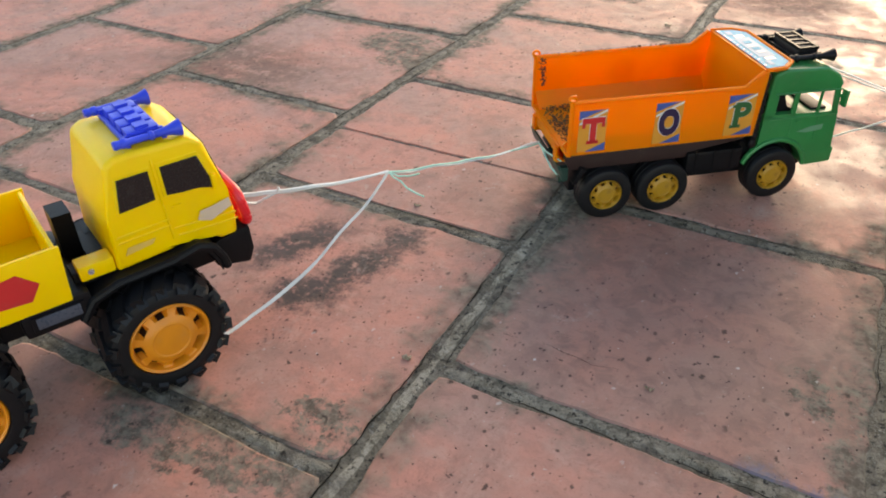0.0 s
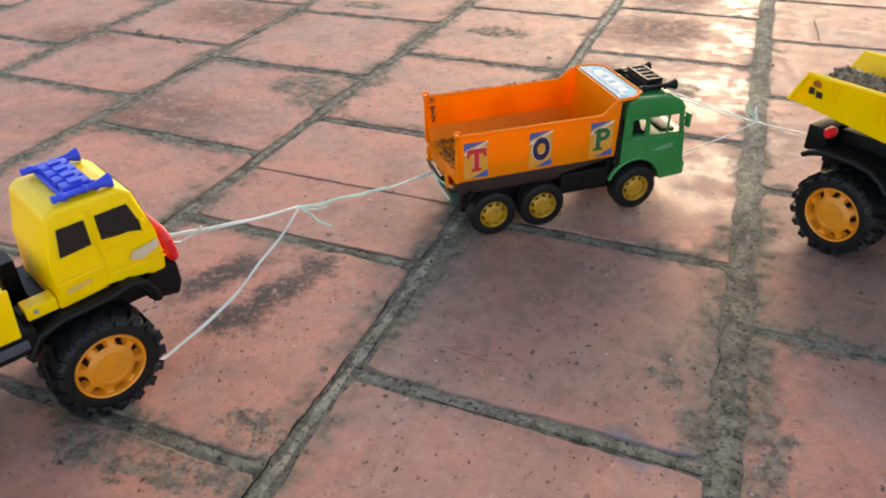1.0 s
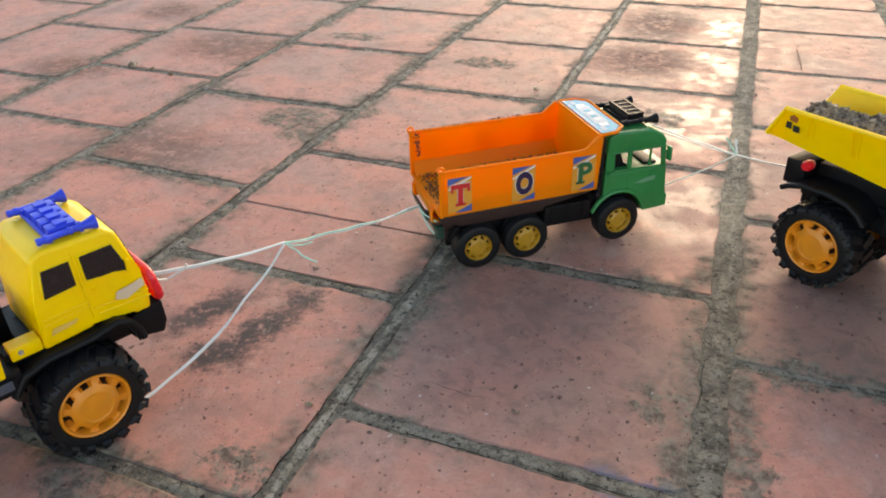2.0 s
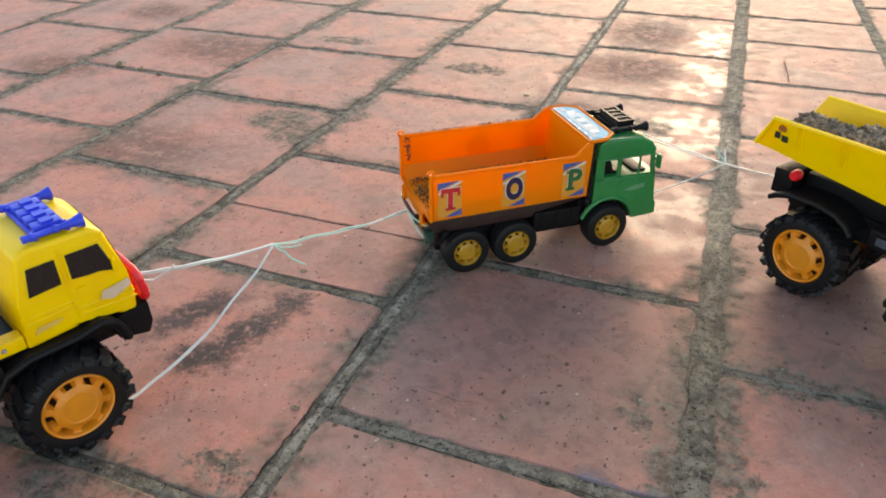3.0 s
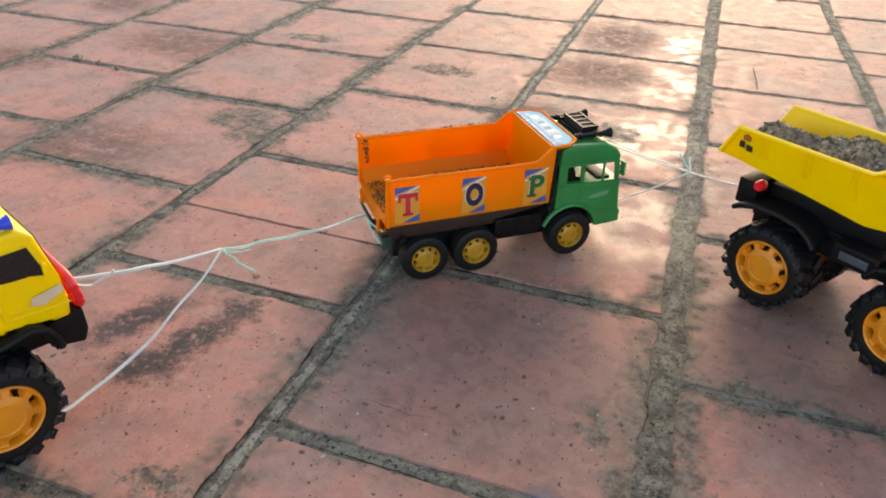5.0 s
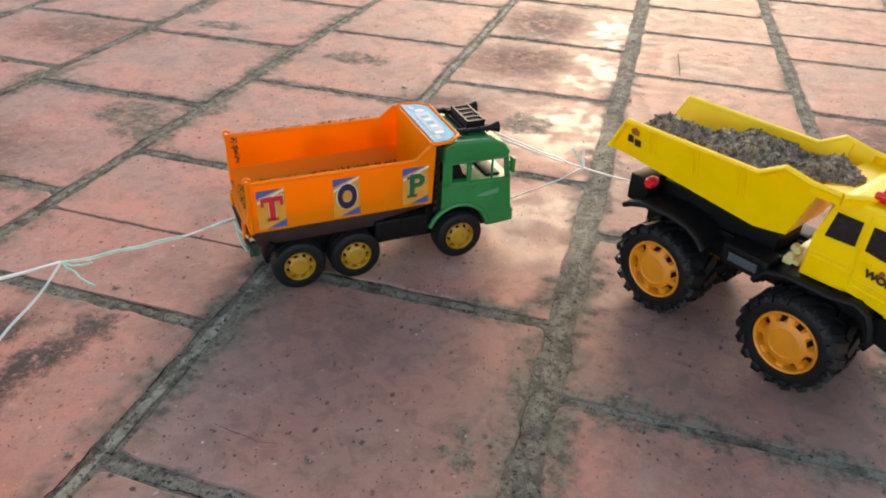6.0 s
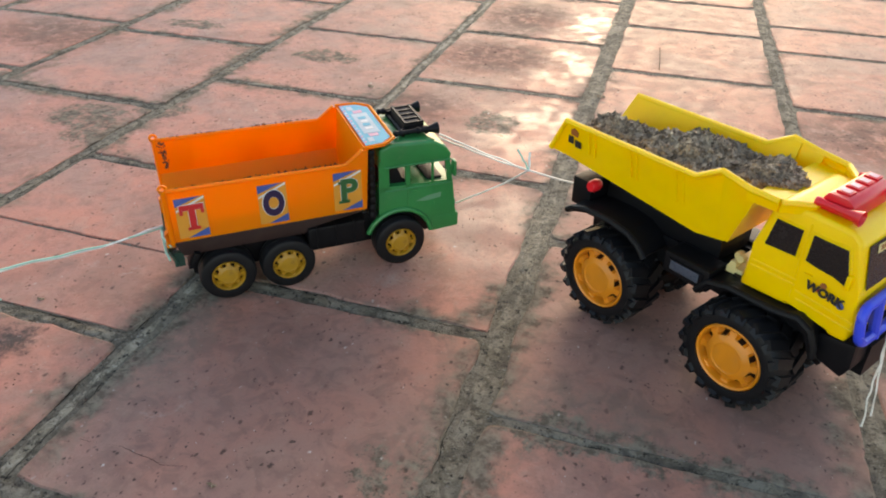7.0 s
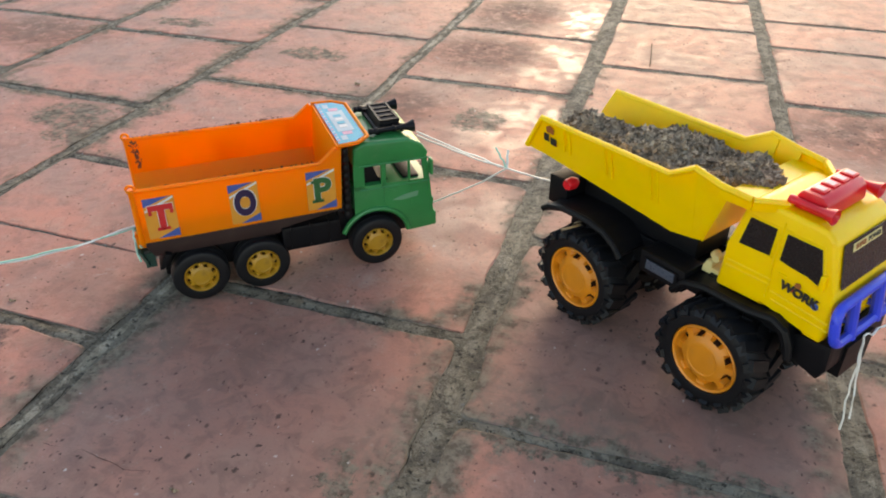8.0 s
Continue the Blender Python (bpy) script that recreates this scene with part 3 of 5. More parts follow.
def tipper_truck(m):
    t = group_of("tipper_truck", None, m)
    tagged(t, "green toy tipper truck with dusty orange bed, on terracotta tiles", "toy truck", "toy trucks in tow")
    # frame
    bm = bmesh.new()
    box(bm, -0.030, 0.235, -0.029, 0.029, 0.023, 0.058, 0.003)
    box(bm, -0.005, 0.075, -0.014, 0.014, 0.030, 0.050, 0.002)
    for x in (0.003, 0.065, 0.188):
        box(bm, x - 0.004, x + 0.004, -0.045, 0.045, 0.0245, 0.0315, 0.001)
    box(bm, 0.150, 0.168, -0.040, 0.040, 0.045, 0.066, 0.002)
    part("chassis", bm, BLACK, t, "black moulded chassis")
    bm = bmesh.new()
    prism(bm, [(-0.036, 0.058), (0.086, 0.058), (0.098, 0.066), (0.150, 0.072), (0.150, 0.082), (-0.040, 0.082), (-0.042, 0.070)], -0.046, 0.046, 0.001)
    part("subframe", bm, BROWN, t, "dark brown frame under the bed")
    for s in (-1, 1):
        bm = bmesh.new()
        box(bm, 0.088, 0.149, s * 0.036 - 0.014, s * 0.036 + 0.014, 0.040, 0.064, 0.003)
        for x in (0.098, 0.118, 0.138):
            box(bm, x - 0.001, x + 0.001, s * 0.036 - 0.0146, s * 0.036 + 0.0146, 0.0395, 0.0645, 0.0004)
        part("fuel_tank", bm, BLACK, t)
        bm = bmesh.new()
        prism(bm, [(-0.034, 0.045), (-0.030, 0.045), (-0.020, 0.060), (-0.026, 0.062)], s * 0.040 - 0.012, s * 0.040 + 0.012, 0.0006)
        part("mudflap", bm, BLACK, t)
        bm = bmesh.new()
        ribs = [(0.0001, 0.0)] + [(r, k * 0.009 + d) for k in range(9) for r, d in ((0.0036, 0.0), (0.0046, 0.002), (0.0046, 0.006), (0.0036, 0.008))] + [(0.0001, 0.0805)]
        lathe(bm, ribs, 12, Matrix.Translation((0.159, s * 0.046, 0.062)) @ Matrix.Rotation(radians(90), 4, "X"))
        bmesh.ops.recalc_face_normals(bm, faces=bm.faces[:])
        part("air_intake", bm, BLACK, t, "ribbed black air intake")
    bm = bmesh.new()
    prism(bm, [(-0.0445, 0.049), (-0.0415, 0.048), (-0.0475, 0.066), (-0.0505, 0.067)], -0.048, 0.048, 0.0008)
    box(bm, -0.046, -0.036, -0.042, -0.036, 0.044, 0.060, 0.001)
    box(bm, -0.047, -0.030, -0.006, 0.006, 0.050, 0.058, 0.001)
    part("tail_bar", bm, plastic("dark_green_plastic", (0.012, 0.05, 0.035), 0.4, 0.2), t, "dark green rear bar")
    # bed
    bm = bmesh.new()
    H, th = 0.0585, 0.0022
    box(bm, -0.046, 0.150, -H + 0.0024, H - 0.0024, 0.0815, 0.0850, 0.0006)
    prism(bm, [(-0.047, 0.072), (-0.041, 0.070), (-0.038, 0.082), (-0.048, 0.084)], -0.040, 0.040, 0.0008)
    for y in (-0.036, 0.036):
        box(bm, -0.050, -0.036, y - 0.004, y + 0.004, 0.066, 0.082, 0.0012)
    bed = part("bed", bm, ORANGE, t, "bright orange open bed with dusty scuffs")
    side = [(-0.044, 0.0815), (0.150, 0.0815), (0.1535, 0.148), (0.1475, 0.148), (0.130, 0.1345), (-0.0425, 0.1365), (-0.0455, 0.130)]
    for s in (-1, 1):
        y = s * H
        bm = bmesh.new()
        prism(bm, side, min(y, y - s * th), max(y, y - s * th), 0.0005, 1)
        inner = y - s * th
        part("side_wall", bm, ORANGE, bed)
        bm = bmesh.new()
        plate(bm, [(-0.043, inner, 0.100), (0.150, inner, 0.100), (0.150, inner - s * 0.016, 0.0855), (-0.043, inner - s * 0.016, 0.0855)][::s], 0.0012)
        part("floor_fillet", bm, ORANGE, bed)
        bm = bmesh.new()
        tube(bm, [(-0.043, y, 0.1375), (0.130, y, 0.1352), (0.148, y * 0.985, 0.1492)], 0.0021, 8)
        part("top_rail", bm, ORANGE, bed)
        bm = bmesh.new()
        tube(bm, [(-0.0435, y, 0.082), (-0.0435, y, 0.140)], 0.0026, 8)
        tube(bm, [(-0.0435 + 0.0035 * math.cos(a), y, 0.1405 + 0.0035 * math.sin(a)) for a in (2 * math.pi * k / 12 for k in range(12))], 0.0014, 6, True)
        part("rear_post", bm, ORANGE, bed)
    bm = bmesh.new()
    prism(bm, [(0.1465, 0.0845), (0.1500, 0.0845), (0.1545, 0.150), (0.1510, 0.150)], -H + 0.0024, H - 0.0024, 0.0004, 1)
    part("front_wall", bm, ORANGE, bed)
    bm = bmesh.new()
    roof = [(0.150, -0.0565), (0.172, -0.0545), (0.185, -0.043), (0.185, 0.043), (0.172, 0.0545), (0.150, 0.0565)]
    a = [bm.verts.new((x, y, 0.1475)) for x, y in roof]
    b = [bm.verts.new((x, y, 0.1500)) for x, y in roof]
    bm.faces.new(a[::-1]), bm.faces.new(b)
    for i in range(6):
        bm.faces.new((a[i], a[(i + 1) % 6], b[(i + 1) % 6], b[i]))
    tube(bm, [(x, y, 0.1500) for x, y in roof], 0.0019, 8)
    part("cab_guard", bm, ORANGE, t)
    bm = bmesh.new()
    plate(bm, [(0.153, -0.0525, 0.1504), (0.171, -0.0510, 0.1504), (0.182, -0.0410, 0.1504), (0.182, 0.0410, 0.1504), (0.171, 0.0510, 0.1504), (0.153, 0.0525, 0.1504)], 0.0003)
    guard = part("top_sticker", bm, PRINT_SKY, t, "glossy pale blue printed sticker", 0)
    for i in range(15):
        bm = bmesh.new()
        y = -0.048 + i * 0.0068
        plate(bm, [(0.1535, y, 0.1508), (0.1565, y + 0.002, 0.1508), (0.1565, y + 0.0052, 0.1508), (0.1535, y + 0.0032, 0.1508)], 0.0002)
        part("stripe", bm, PRINT_PALE if i % 2 else PRINT_PINK, guard, "", 0)
    for x0, x1, y0, y1, mt in ((0.1595, 0.1765, -0.026, 0.026, PRINT_PALE), (0.163, 0.173, -0.034, -0.027, PRINT_PINK), (0.163, 0.173, 0.027, 0.034, PRINT_PINK), (0.159, 0.165, 0.036, 0.046, PRINT_PALE), (0.159, 0.165, -0.046, -0.036, PRINT_PALE)):
        bm = bmesh.new()
        plate(bm, [(x0, y0, 0.1508), (x1, y0, 0.1508), (x1, y1, 0.1508), (x0, y1, 0.1508)], 0.0002)
        part("printed_bar", bm, mt, guard, "", 0)
    for i in range(4):
        bm = bmesh.new()
        y = -0.017 + i * 0.009
        plate(bm, [(0.164, y, 0.1511), (0.172, y, 0.1511), (0.172, y + 0.006, 0.1511), (0.164, y + 0.006, 0.1511)], 0.0002)
        part("printed_bar", bm, PRINT_SKY if i % 2 else PRINT_WHITE, guard, "", 0)
    for (x0, x1), text, ink in zip(((-0.036, -0.008), (0.041, 0.069), (0.116, 0.145)), "TOP", (PRINT_RED, PRINT_NAVY, PRINT_GREEN)):
        sticker(bed, x0, x1, 0.0855, 0.1285, -H - 0.0002, text, ink)
        bm = bmesh.new()
        plate(bm, [(x0, H + 0.0002, 0.1285), (x1, H + 0.0002, 0.1285), (x1, H + 0.0002, 0.0855), (x0, H + 0.0002, 0.0855)], 0.0004)
        part("sticker", bm, BACK_TAN, bed, "printed sticker showing through the thin wall", 0)
    # cab
    bm = bmesh.new()
    C = 0.046
    arch = arc(0.188, 0.029, 0.036, 152, 12, 12)
    prism(bm, [(0.1665, 0.061)] + arch + [(0.226, 0.032), (0.252, 0.033), (0.2555, 0.047), (0.2535, 0.056), (0.2500, 0.0925), (0.1670, 0.0955)], -C, C, 0.0022, 2)
    cab = part("cab", bm, GREEN, t, "green cab with open windows")
    bm = bmesh.new()
    prism(bm, [(0.1675, 0.117), (0.2465, 0.1165), (0.2490, 0.1225), (0.2420, 0.1330), (0.2280, 0.1410), (0.1800, 0.1435), (0.1690, 0.1390)], -C, C, 0.0055, 3)
    part("roof", bm, GREEN, cab)
    for s in (-1, 1):
        y = s * C
        for x0, x1, x2, x3 in ((0.1670, 0.1790, 0.1675, 0.1785), (0.1965, 0.2020, 0.1965, 0.2020), (0.2262, 0.2285, 0.2262, 0.2285), (0.2440, 0.2500, 0.2405, 0.2465)):
            bm = bmesh.new()
            prism(bm, [(x0, 0.090), (x1, 0.090), (x3, 0.120), (x2, 0.120)], min(y, y - s * 0.0028), max(y, y - s * 0.0028), 0.0004, 1)
            part("pillar", bm, GREEN, cab)
        bm = bmesh.new()
        tube(bm, [(x, y, z) for x, z in arc(0.188, 0.029, 0.0372, 158, 8, 16)], 0.0028, 8)
        part("wheel_arch", bm, GREEN, cab)
        bm = bmesh.new()
        for z in (0.0905, 0.1180):
            tube(bm, [(0.174, y, z), (0.248, y, z - 0.001)], 0.0011, 6)
        for x in (0.199, 0.229):
            tube(bm, [(x, y, 0.064), (x, y, 0.090)], 0.0006, 6)
        box(bm, 0.203, 0.210, y - 0.0015, y + 0.0015, 0.0845, 0.0865, 0.0004)
        part("door_trim", bm, GREEN, cab)
        bm = bmesh.new()
        box(bm, 0.2475, 0.2510, s * 0.0465, s * 0.0550, 0.100, 0.118, 0.0014)
        box(bm, 0.2470, 0.2500, s * 0.0440, s * 0.0480, 0.108, 0.112, 0.0006)
        part("mirror", bm, GREEN, cab)
    bm = bmesh.new()
    y = -C - 0.0003
    plate(bm, [(0.208, y, 0.0735), (0.219, y, 0.0715), (0.236, y, 0.0735), (0.2370, y, 0.0795), (0.222, y, 0.0780)], 0.0003)
    part("torn_sticker", bm, TORN_GREEN, cab, "worn grey-green sticker remains", 0)
    bm = bmesh.new()
    box(bm, 0.226, 0.2575, -0.0465, 0.0465, 0.033, 0.050, 0.002)
    for y in (-0.034, 0.026):
        box(bm, 0.2560, 0.2585, y, y + 0.008, 0.052, 0.060, 0.001)
    for z in (0.066, 0.073, 0.080):
        box(bm, 0.2510, 0.2540, -0.030, 0.030, z, z + 0.003, 0.0006)
    part("bumper", bm, GREEN, cab)
    bm = bmesh.new()
    box(bm, 0.1685, 0.1705, -0.0425, 0.0425, 0.088, 0.1180, 0.0004)
    part("rear_panel", bm, BLACK, cab)
    bm = bmesh.new()
    box(bm, 0.222, 0.240, -0.040, 0.040, 0.089, 0.096, 0.002)
    part("dashboard", bm, BLACK, cab)
    for y in (-0.020, 0.020):
        bm = bmesh.new()
        prism(bm, [(0.174, 0.088), (0.206, 0.088), (0.206, 0.097), (0.193, 0.098), (0.190, 0.1165), (0.174, 0.1165)], y - 0.0185, y + 0.0185, 0.002)
        part("seat", bm, BLACK, cab)
    horn_rack(t, pose(0.214, 0, 0.1420), BLACK, "horn_rack", 0.060, 0.040, True)
    meshes = wheel_meshes(0.0288, 0.023, 0.0170, 8, 0, 0.0005, RIM_YELLOW)
    for i, x in enumerate((0.003, 0.065, 0.188)):
        for s in (-1, 1):
            wheel(t, meshes, x, s * 0.0415, 0.0282, 25 * i + 10 * s)
    return t


# ---- yellow dump truck ----
def roof_box(parent, m, mat):
    """A chunky moulded lamp box across the roof, with a horn at its left end."""
    bm = bmesh.new()
    prism(bm, [(-0.014, 0.0), (0.013, 0.0), (0.011, 0.011), (0.006, 0.0155), (-0.010, 0.0155), (-0.0135, 0.010)], -0.029, 0.027, 0.0022, 2)
    root = part("roof_box", bm, mat, parent, "bright red roof lamp box")
    root.matrix_basis = m
    for i in range(4):
        y = -0.0235 + i * 0.0135
        bm = bmesh.new()
        box(bm, -0.0075, 0.0035, y, y + 0.0095, 0.0150, 0.0172, 0.0008)
        part("lamp", bm, mat, root)
        bm = bmesh.new()
        plate(bm, [(-0.0055, y + 0.0016, 0.0174), (0.0015, y + 0.0016, 0.0174), (0.0015, y + 0.0075, 0.0174), (-0.0055, y + 0.0075, 0.0174)], 0.0002)
        part("printed_bar", bm, PRINT_PINK, root, "", 0)
    for y in (-0.0325, 0.0325):
        bm = bmesh.new()
        prof = [(0.0003, -0.016), (0.0032, -0.016), (0.0036, -0.013), (0.0028, -0.010), (0.0028, 0.004), (0.0034, 0.010), (0.0050, 0.016), (0.0064, 0.020), (0.0058, 0.0203), (0.0030, 0.013), (0.0003, 0.012)]
        lathe(bm, prof, 18, Matrix.Translation((0, y, 0.0075)) @ Matrix.Rotation(radians(-90), 4, "Z"))
        bmesh.ops.recalc_face_normals(bm, faces=bm.faces[:])
        part("horn", bm, mat, root)



def cab_half(z):
    return 0.0428 - 0.0035 * max(0.0, (z - 0.145) / 0.05)


def side_plate(bm, outline, s, out, thick):
    """A flat piece on the side of the yellow cab."""
    pts = [(x, s * (cab_half(z) + out), z) for x, z in outline]
    return plate(bm, pts if s < 0 else pts[::-1], thick, 0.0003)


def yellow_cab(t, guard_mat, rack_mat, torn):
    bm = bmesh.new()
    prism(bm, [(0.131, 0.108), (0.172, 0.110), (0.190, 0.116), (0.204, 0.113), (0.210, 0.104), (0.2250, 0.104), (0.2265, 0.122), (0.2235, 0.1465), (0.2135, 0.1870), (0.2050, 0.1935), (0.1500, 0.1950), (0.1420, 0.1900), (0.1340, 0.150)],
          -0.0428, 0.0428, 0.0042, 3)
    for v in bm.verts:
        v.co.y *= cab_half(v.co.z) / 0.0428
    cab = part("cab", bm, YELLOW, t, "glossy yellow cab with black windows")
    rear = [(0.1435, 0.1545), (0.1700, 0.1560), (0.1700, 0.1790), (0.1475, 0.1790)]
    front = [(0.1785, 0.1565), (0.1900, 0.1550), (0.2020, 0.1545), (0.2120, 0.1510), (0.2130, 0.1570), (0.2060, 0.1790), (0.1785, 0.1790)]
    for s in (-1, 1):
        for outline in (rear, front):
            cx, cz = sum(p[0] for p in outline) / len(outline), sum(p[1] for p in outline) / len(outline)
            bm = bmesh.new()
            side_plate(bm, [(cx + (x - cx) * 1.13, cz + (z - cz) * 1.16) for x, z in outline], s, -0.0006, 0.0012)
            part("window_surround", bm, YELLOW, cab)
            bm = bmesh.new()
            side_plate(bm, outline, s, 0.0009, 0.0005)
            part("side_window", bm, GLASS_BLACK, cab, "black side window")
        bm = bmesh.new()
        for pts in (((0.174, 0.186), (0.174, 0.150), (0.1755, 0.120)), ((0.137, 0.136), (0.176, 0.137)), ((0.137, 0.131), (0.176, 0.132)), ((0.178, 0.128), (0.226, 0.124)), ((0.180, 0.121), (0.227, 0.118))):
            tube(bm, [(x, s * (cab_half(z) + 0.0001), z) for x, z in pts], 0.0008, 6)
        box(bm, 0.180, 0.187, s * 0.0430 - 0.0008, s * 0.0430 + 0.0008, 0.1450, 0.1465, 0.0003)
        part("door_trim", bm, YELLOW, cab)
        bm = bmesh.new()
        box(bm, 0.2120, 0.2160, s * 0.0405, s * 0.0460, 0.1490, 0.1620, 0.0012)
        part("mirror", bm, YELLOW, cab)
    bm = bmesh.new()
    a, b = Vector((0.2232, 0, 0.1500)), Vector((0.2146, 0, 0.1835))
    way = (b - a).normalized()
    nor = Vector((way.z, 0, -way.x)) * 0.0006
    plate(bm, [a + nor + Vector((0, y, 0)) for y in (-0.0345, 0.0345)] + [b + nor + Vector((0, y, 0)) for y in (0.0315, -0.0315)], 0.0006, 0.0002)
    screen = part("windscreen", bm, GLASS_BLACK, cab, "black windscreen film")
    bm = bmesh.new()
    c0, c1, n2 = a.lerp(b, 0.74), a.lerp(b, 0.93), nor * 2.4
    plate(bm, [c0 + n2 + Vector((0, y, 0)) for y in (-0.021, 0.021)] + [c1 + n2 + Vector((0, y, 0)) for y in (0.020, -0.020)], 0.0003)
    part("banner", bm, CREAM, screen, "small yellow printed banner", 0)
    face = Matrix((Vector((0, 1, 0)), way, Vector((way.z, 0, -way.x)))).transposed().to_4x4()
    for text, y, ink in (("SUPER", -0.0098, PRINT_BROWN), ("POWER", 0.0098, PRINT_BLACK)):
        mid = Matrix.Translation(a.lerp(b, 0.835) + n2 * 1.35 + Vector((0, y, 0))) @ face
        lettering("lettering", text, 0.0052, ink, screen, mid @ pose(0, 0, 0, -90, 0, 0), 0.0001, "", 0.0002)
    if torn:
        bm = bmesh.new()
        side_plate(bm, [(0.196, 0.128), (0.206, 0.124), (0.224, 0.131), (0.2225, 0.1385), (0.210, 0.136), (0.199, 0.135)], -1, 0.0008, 0.0003)
        part("torn_sticker", bm, TORN, cab, "torn pale sticker remains", 0)
        bm = bmesh.new()
        side_plate(bm, [(0.139, 0.1200), (0.160, 0.1225), (0.163, 0.1265), (0.142, 0.1260)], -1, 0.0008, 0.0003)
        part("torn_sticker", bm, plastic("faded_sticker_film", (0.74, 0.45, 0.08), 0.6, 0.9, (0.90, 0.55, 0.01)), cab, "faded sticker remains", 0)
    else:
        place = pose(0.2000, -0.0434, 0.1365, 0, 6, 0)
        lettering("lettering", "WORK", 0.0098, PRINT_BLACK, cab, place, 0.0005, "black door lettering", 0.0003)
        for x, z, r, mt in ((0.1975, 0.1430, 0.0026, PRINT_BROWN), (0.1945, 0.1375, 0.0016, PRINT_RED), (0.2135, 0.1335, 0.0030, PRINT_BLUE)):
            bm = bmesh.new()
            lathe(bm, [(0.0001, 0.0), (r, 0.0), (r, 0.0003), (0.0001, 0.0003)], 12, Matrix.Translation((x, -0.0434, z)))
            part("print_mark", bm, mt, cab, "", 0)
    # guard in front of the grille
    bm = bmesh.new()
    loop = [(0.2300 + 0.16 * (0.140 - z), y, z) for y, z in rounded(-0.044, 0.044, 0.1090, 0.1400, 0.010)]
    tube(bm, loop, 0.0040, 10, True)
    for y in (-0.019, 0.019):
        tube(bm, [(0.2300, y, 0.1400), (0.2355, y, 0.1060)], 0.0044, 10)
        tube(bm, [(0.2335, y, 0.120), (0.2250, y, 0.118)], 0.0028, 8)
    part("bull_bar", bm, guard_mat, t, "moulded bull bar")
    bm = bmesh.new()
    for y in (-0.036, 0.020):
        box(bm, 0.2255, 0.2278, y, y + 0.016, 0.112, 0.124, 0.0008)
    for z in (0.112, 0.118, 0.124, 0.130):
        box(bm, 0.2250, 0.2274, -0.017, 0.017, z, z + 0.0026, 0.0006)
    part("grille", bm, YELLOW, cab)
    if torn:
        horn_rack(t, pose(0.178, 0, 0.1945), rack_mat, "horn_rack", 0.066, 0.040)
    else:
        roof_box(t, pose(0.184, 0, 0.1945), rack_mat)
    return cab


def yellow_running_gear(t, m_wheels, turns):
    bm = bmesh.new()
    for y in (-0.026, 0.018):
        box(bm, -0.045, 0.215, y, y + 0.008, 0.074, 0.104, 0.0015)
    box(bm, -0.050, 0.120, -0.020, 0.020, 0.082, 0.100, 0.002)
    box(bm, 0.120, 0.220, -0.034, 0.034, 0.088, 0.107, 0.002)
    for x in (0.0, 0.149):
        box(bm, x - 0.006, x + 0.006, -0.050, 0.050, 0.042, 0.054, 0.002)
        box(bm, x - 0.010, x + 0.010, -0.016, 0.016, 0.044, 0.085, 0.003)
    part("chassis", bm, BLACK, t, "black moulded chassis")
    for s in (-1, 1):
        # rear fender
        bm = bmesh.new()
        pts = [(-0.052, 0.1030), (-0.044, 0.1090), (-0.028, 0.1140), (0.002, 0.1155), (0.024, 0.1125), (0.038, 0.1050), (0.046, 0.0960)]
        outer = pts + [(x * 0.94, z - 0.0045) for x, z in pts[::-1]]
        prism(bm, outer[::-1], min(s * 0.022, s * 0.060), max(s * 0.022, s * 0.060), 0.001, 1)
        tube(bm, [(x, s * 0.060, z - 0.002) for x, z in pts], 0.0032, 8)
        part("rear_fender", bm, BLACK, t)
        # front fender
        bm = bmesh.new()
        pts = [(0.098, 0.088), (0.108, 0.1015), (0.128, 0.1075), (0.168, 0.1085), (0.190, 0.1130), (0.201, 0.1080), (0.207, 0.096), (0.209, 0.086)]
        outer = pts + [(0.149 + (x - 0.149) * 0.93, z - 0.006) for x, z in pts[::-1]]
        prism(bm, outer[::-1], min(s * 0.026, s * 0.050), max(s * 0.026, s * 0.050), 0.001, 1)
        tube(bm, [(x, s * 0.050, z - 0.003) for x, z in pts], 0.0034, 8)
        part("front_fender", bm, BLACK, t)
        bm = bmesh.new()
        box(bm, 0.060, 0.108, min(s * 0.024, s * 0.050), max(s * 0.024, s * 0.050), 0.086, 0.108, 0.003)
        box(bm, 0.066, 0.102, min(s * 0.048, s * 0.0515), max(s * 0.048, s * 0.0515), 0.091, 0.103, 0.001)
        side = part("side_box", bm, BLACK, t)
        bm = bmesh.new()
        box(bm, 0.069, 0.099, min(s * 0.0510, s * 0.0524), max(s * 0.0510, s * 0.0524), 0.093, 0.102, 0.0006)
        part("panel", bm, PANEL, side, "glossy blue-grey panel")
    bm = bmesh.new()
    prism(bm, [(0.203, 0.080), (0.231, 0.073), (0.2360, 0.085), (0.2350, 0.1075), (0.206, 0.1035)], -0.043, 0.043, 0.003, 2)
    box(bm, 0.226, 0.238, -0.020, 0.020, 0.068, 0.098, 0.002)
    part("bumper", bm, BLACK, t)
    for x, a in zip((0.0, 0.149), turns):
        for s in (-1, 1):
            wheel(t, m_wheels, x, s * 0.0445, 0.0484, a + 13 * s)


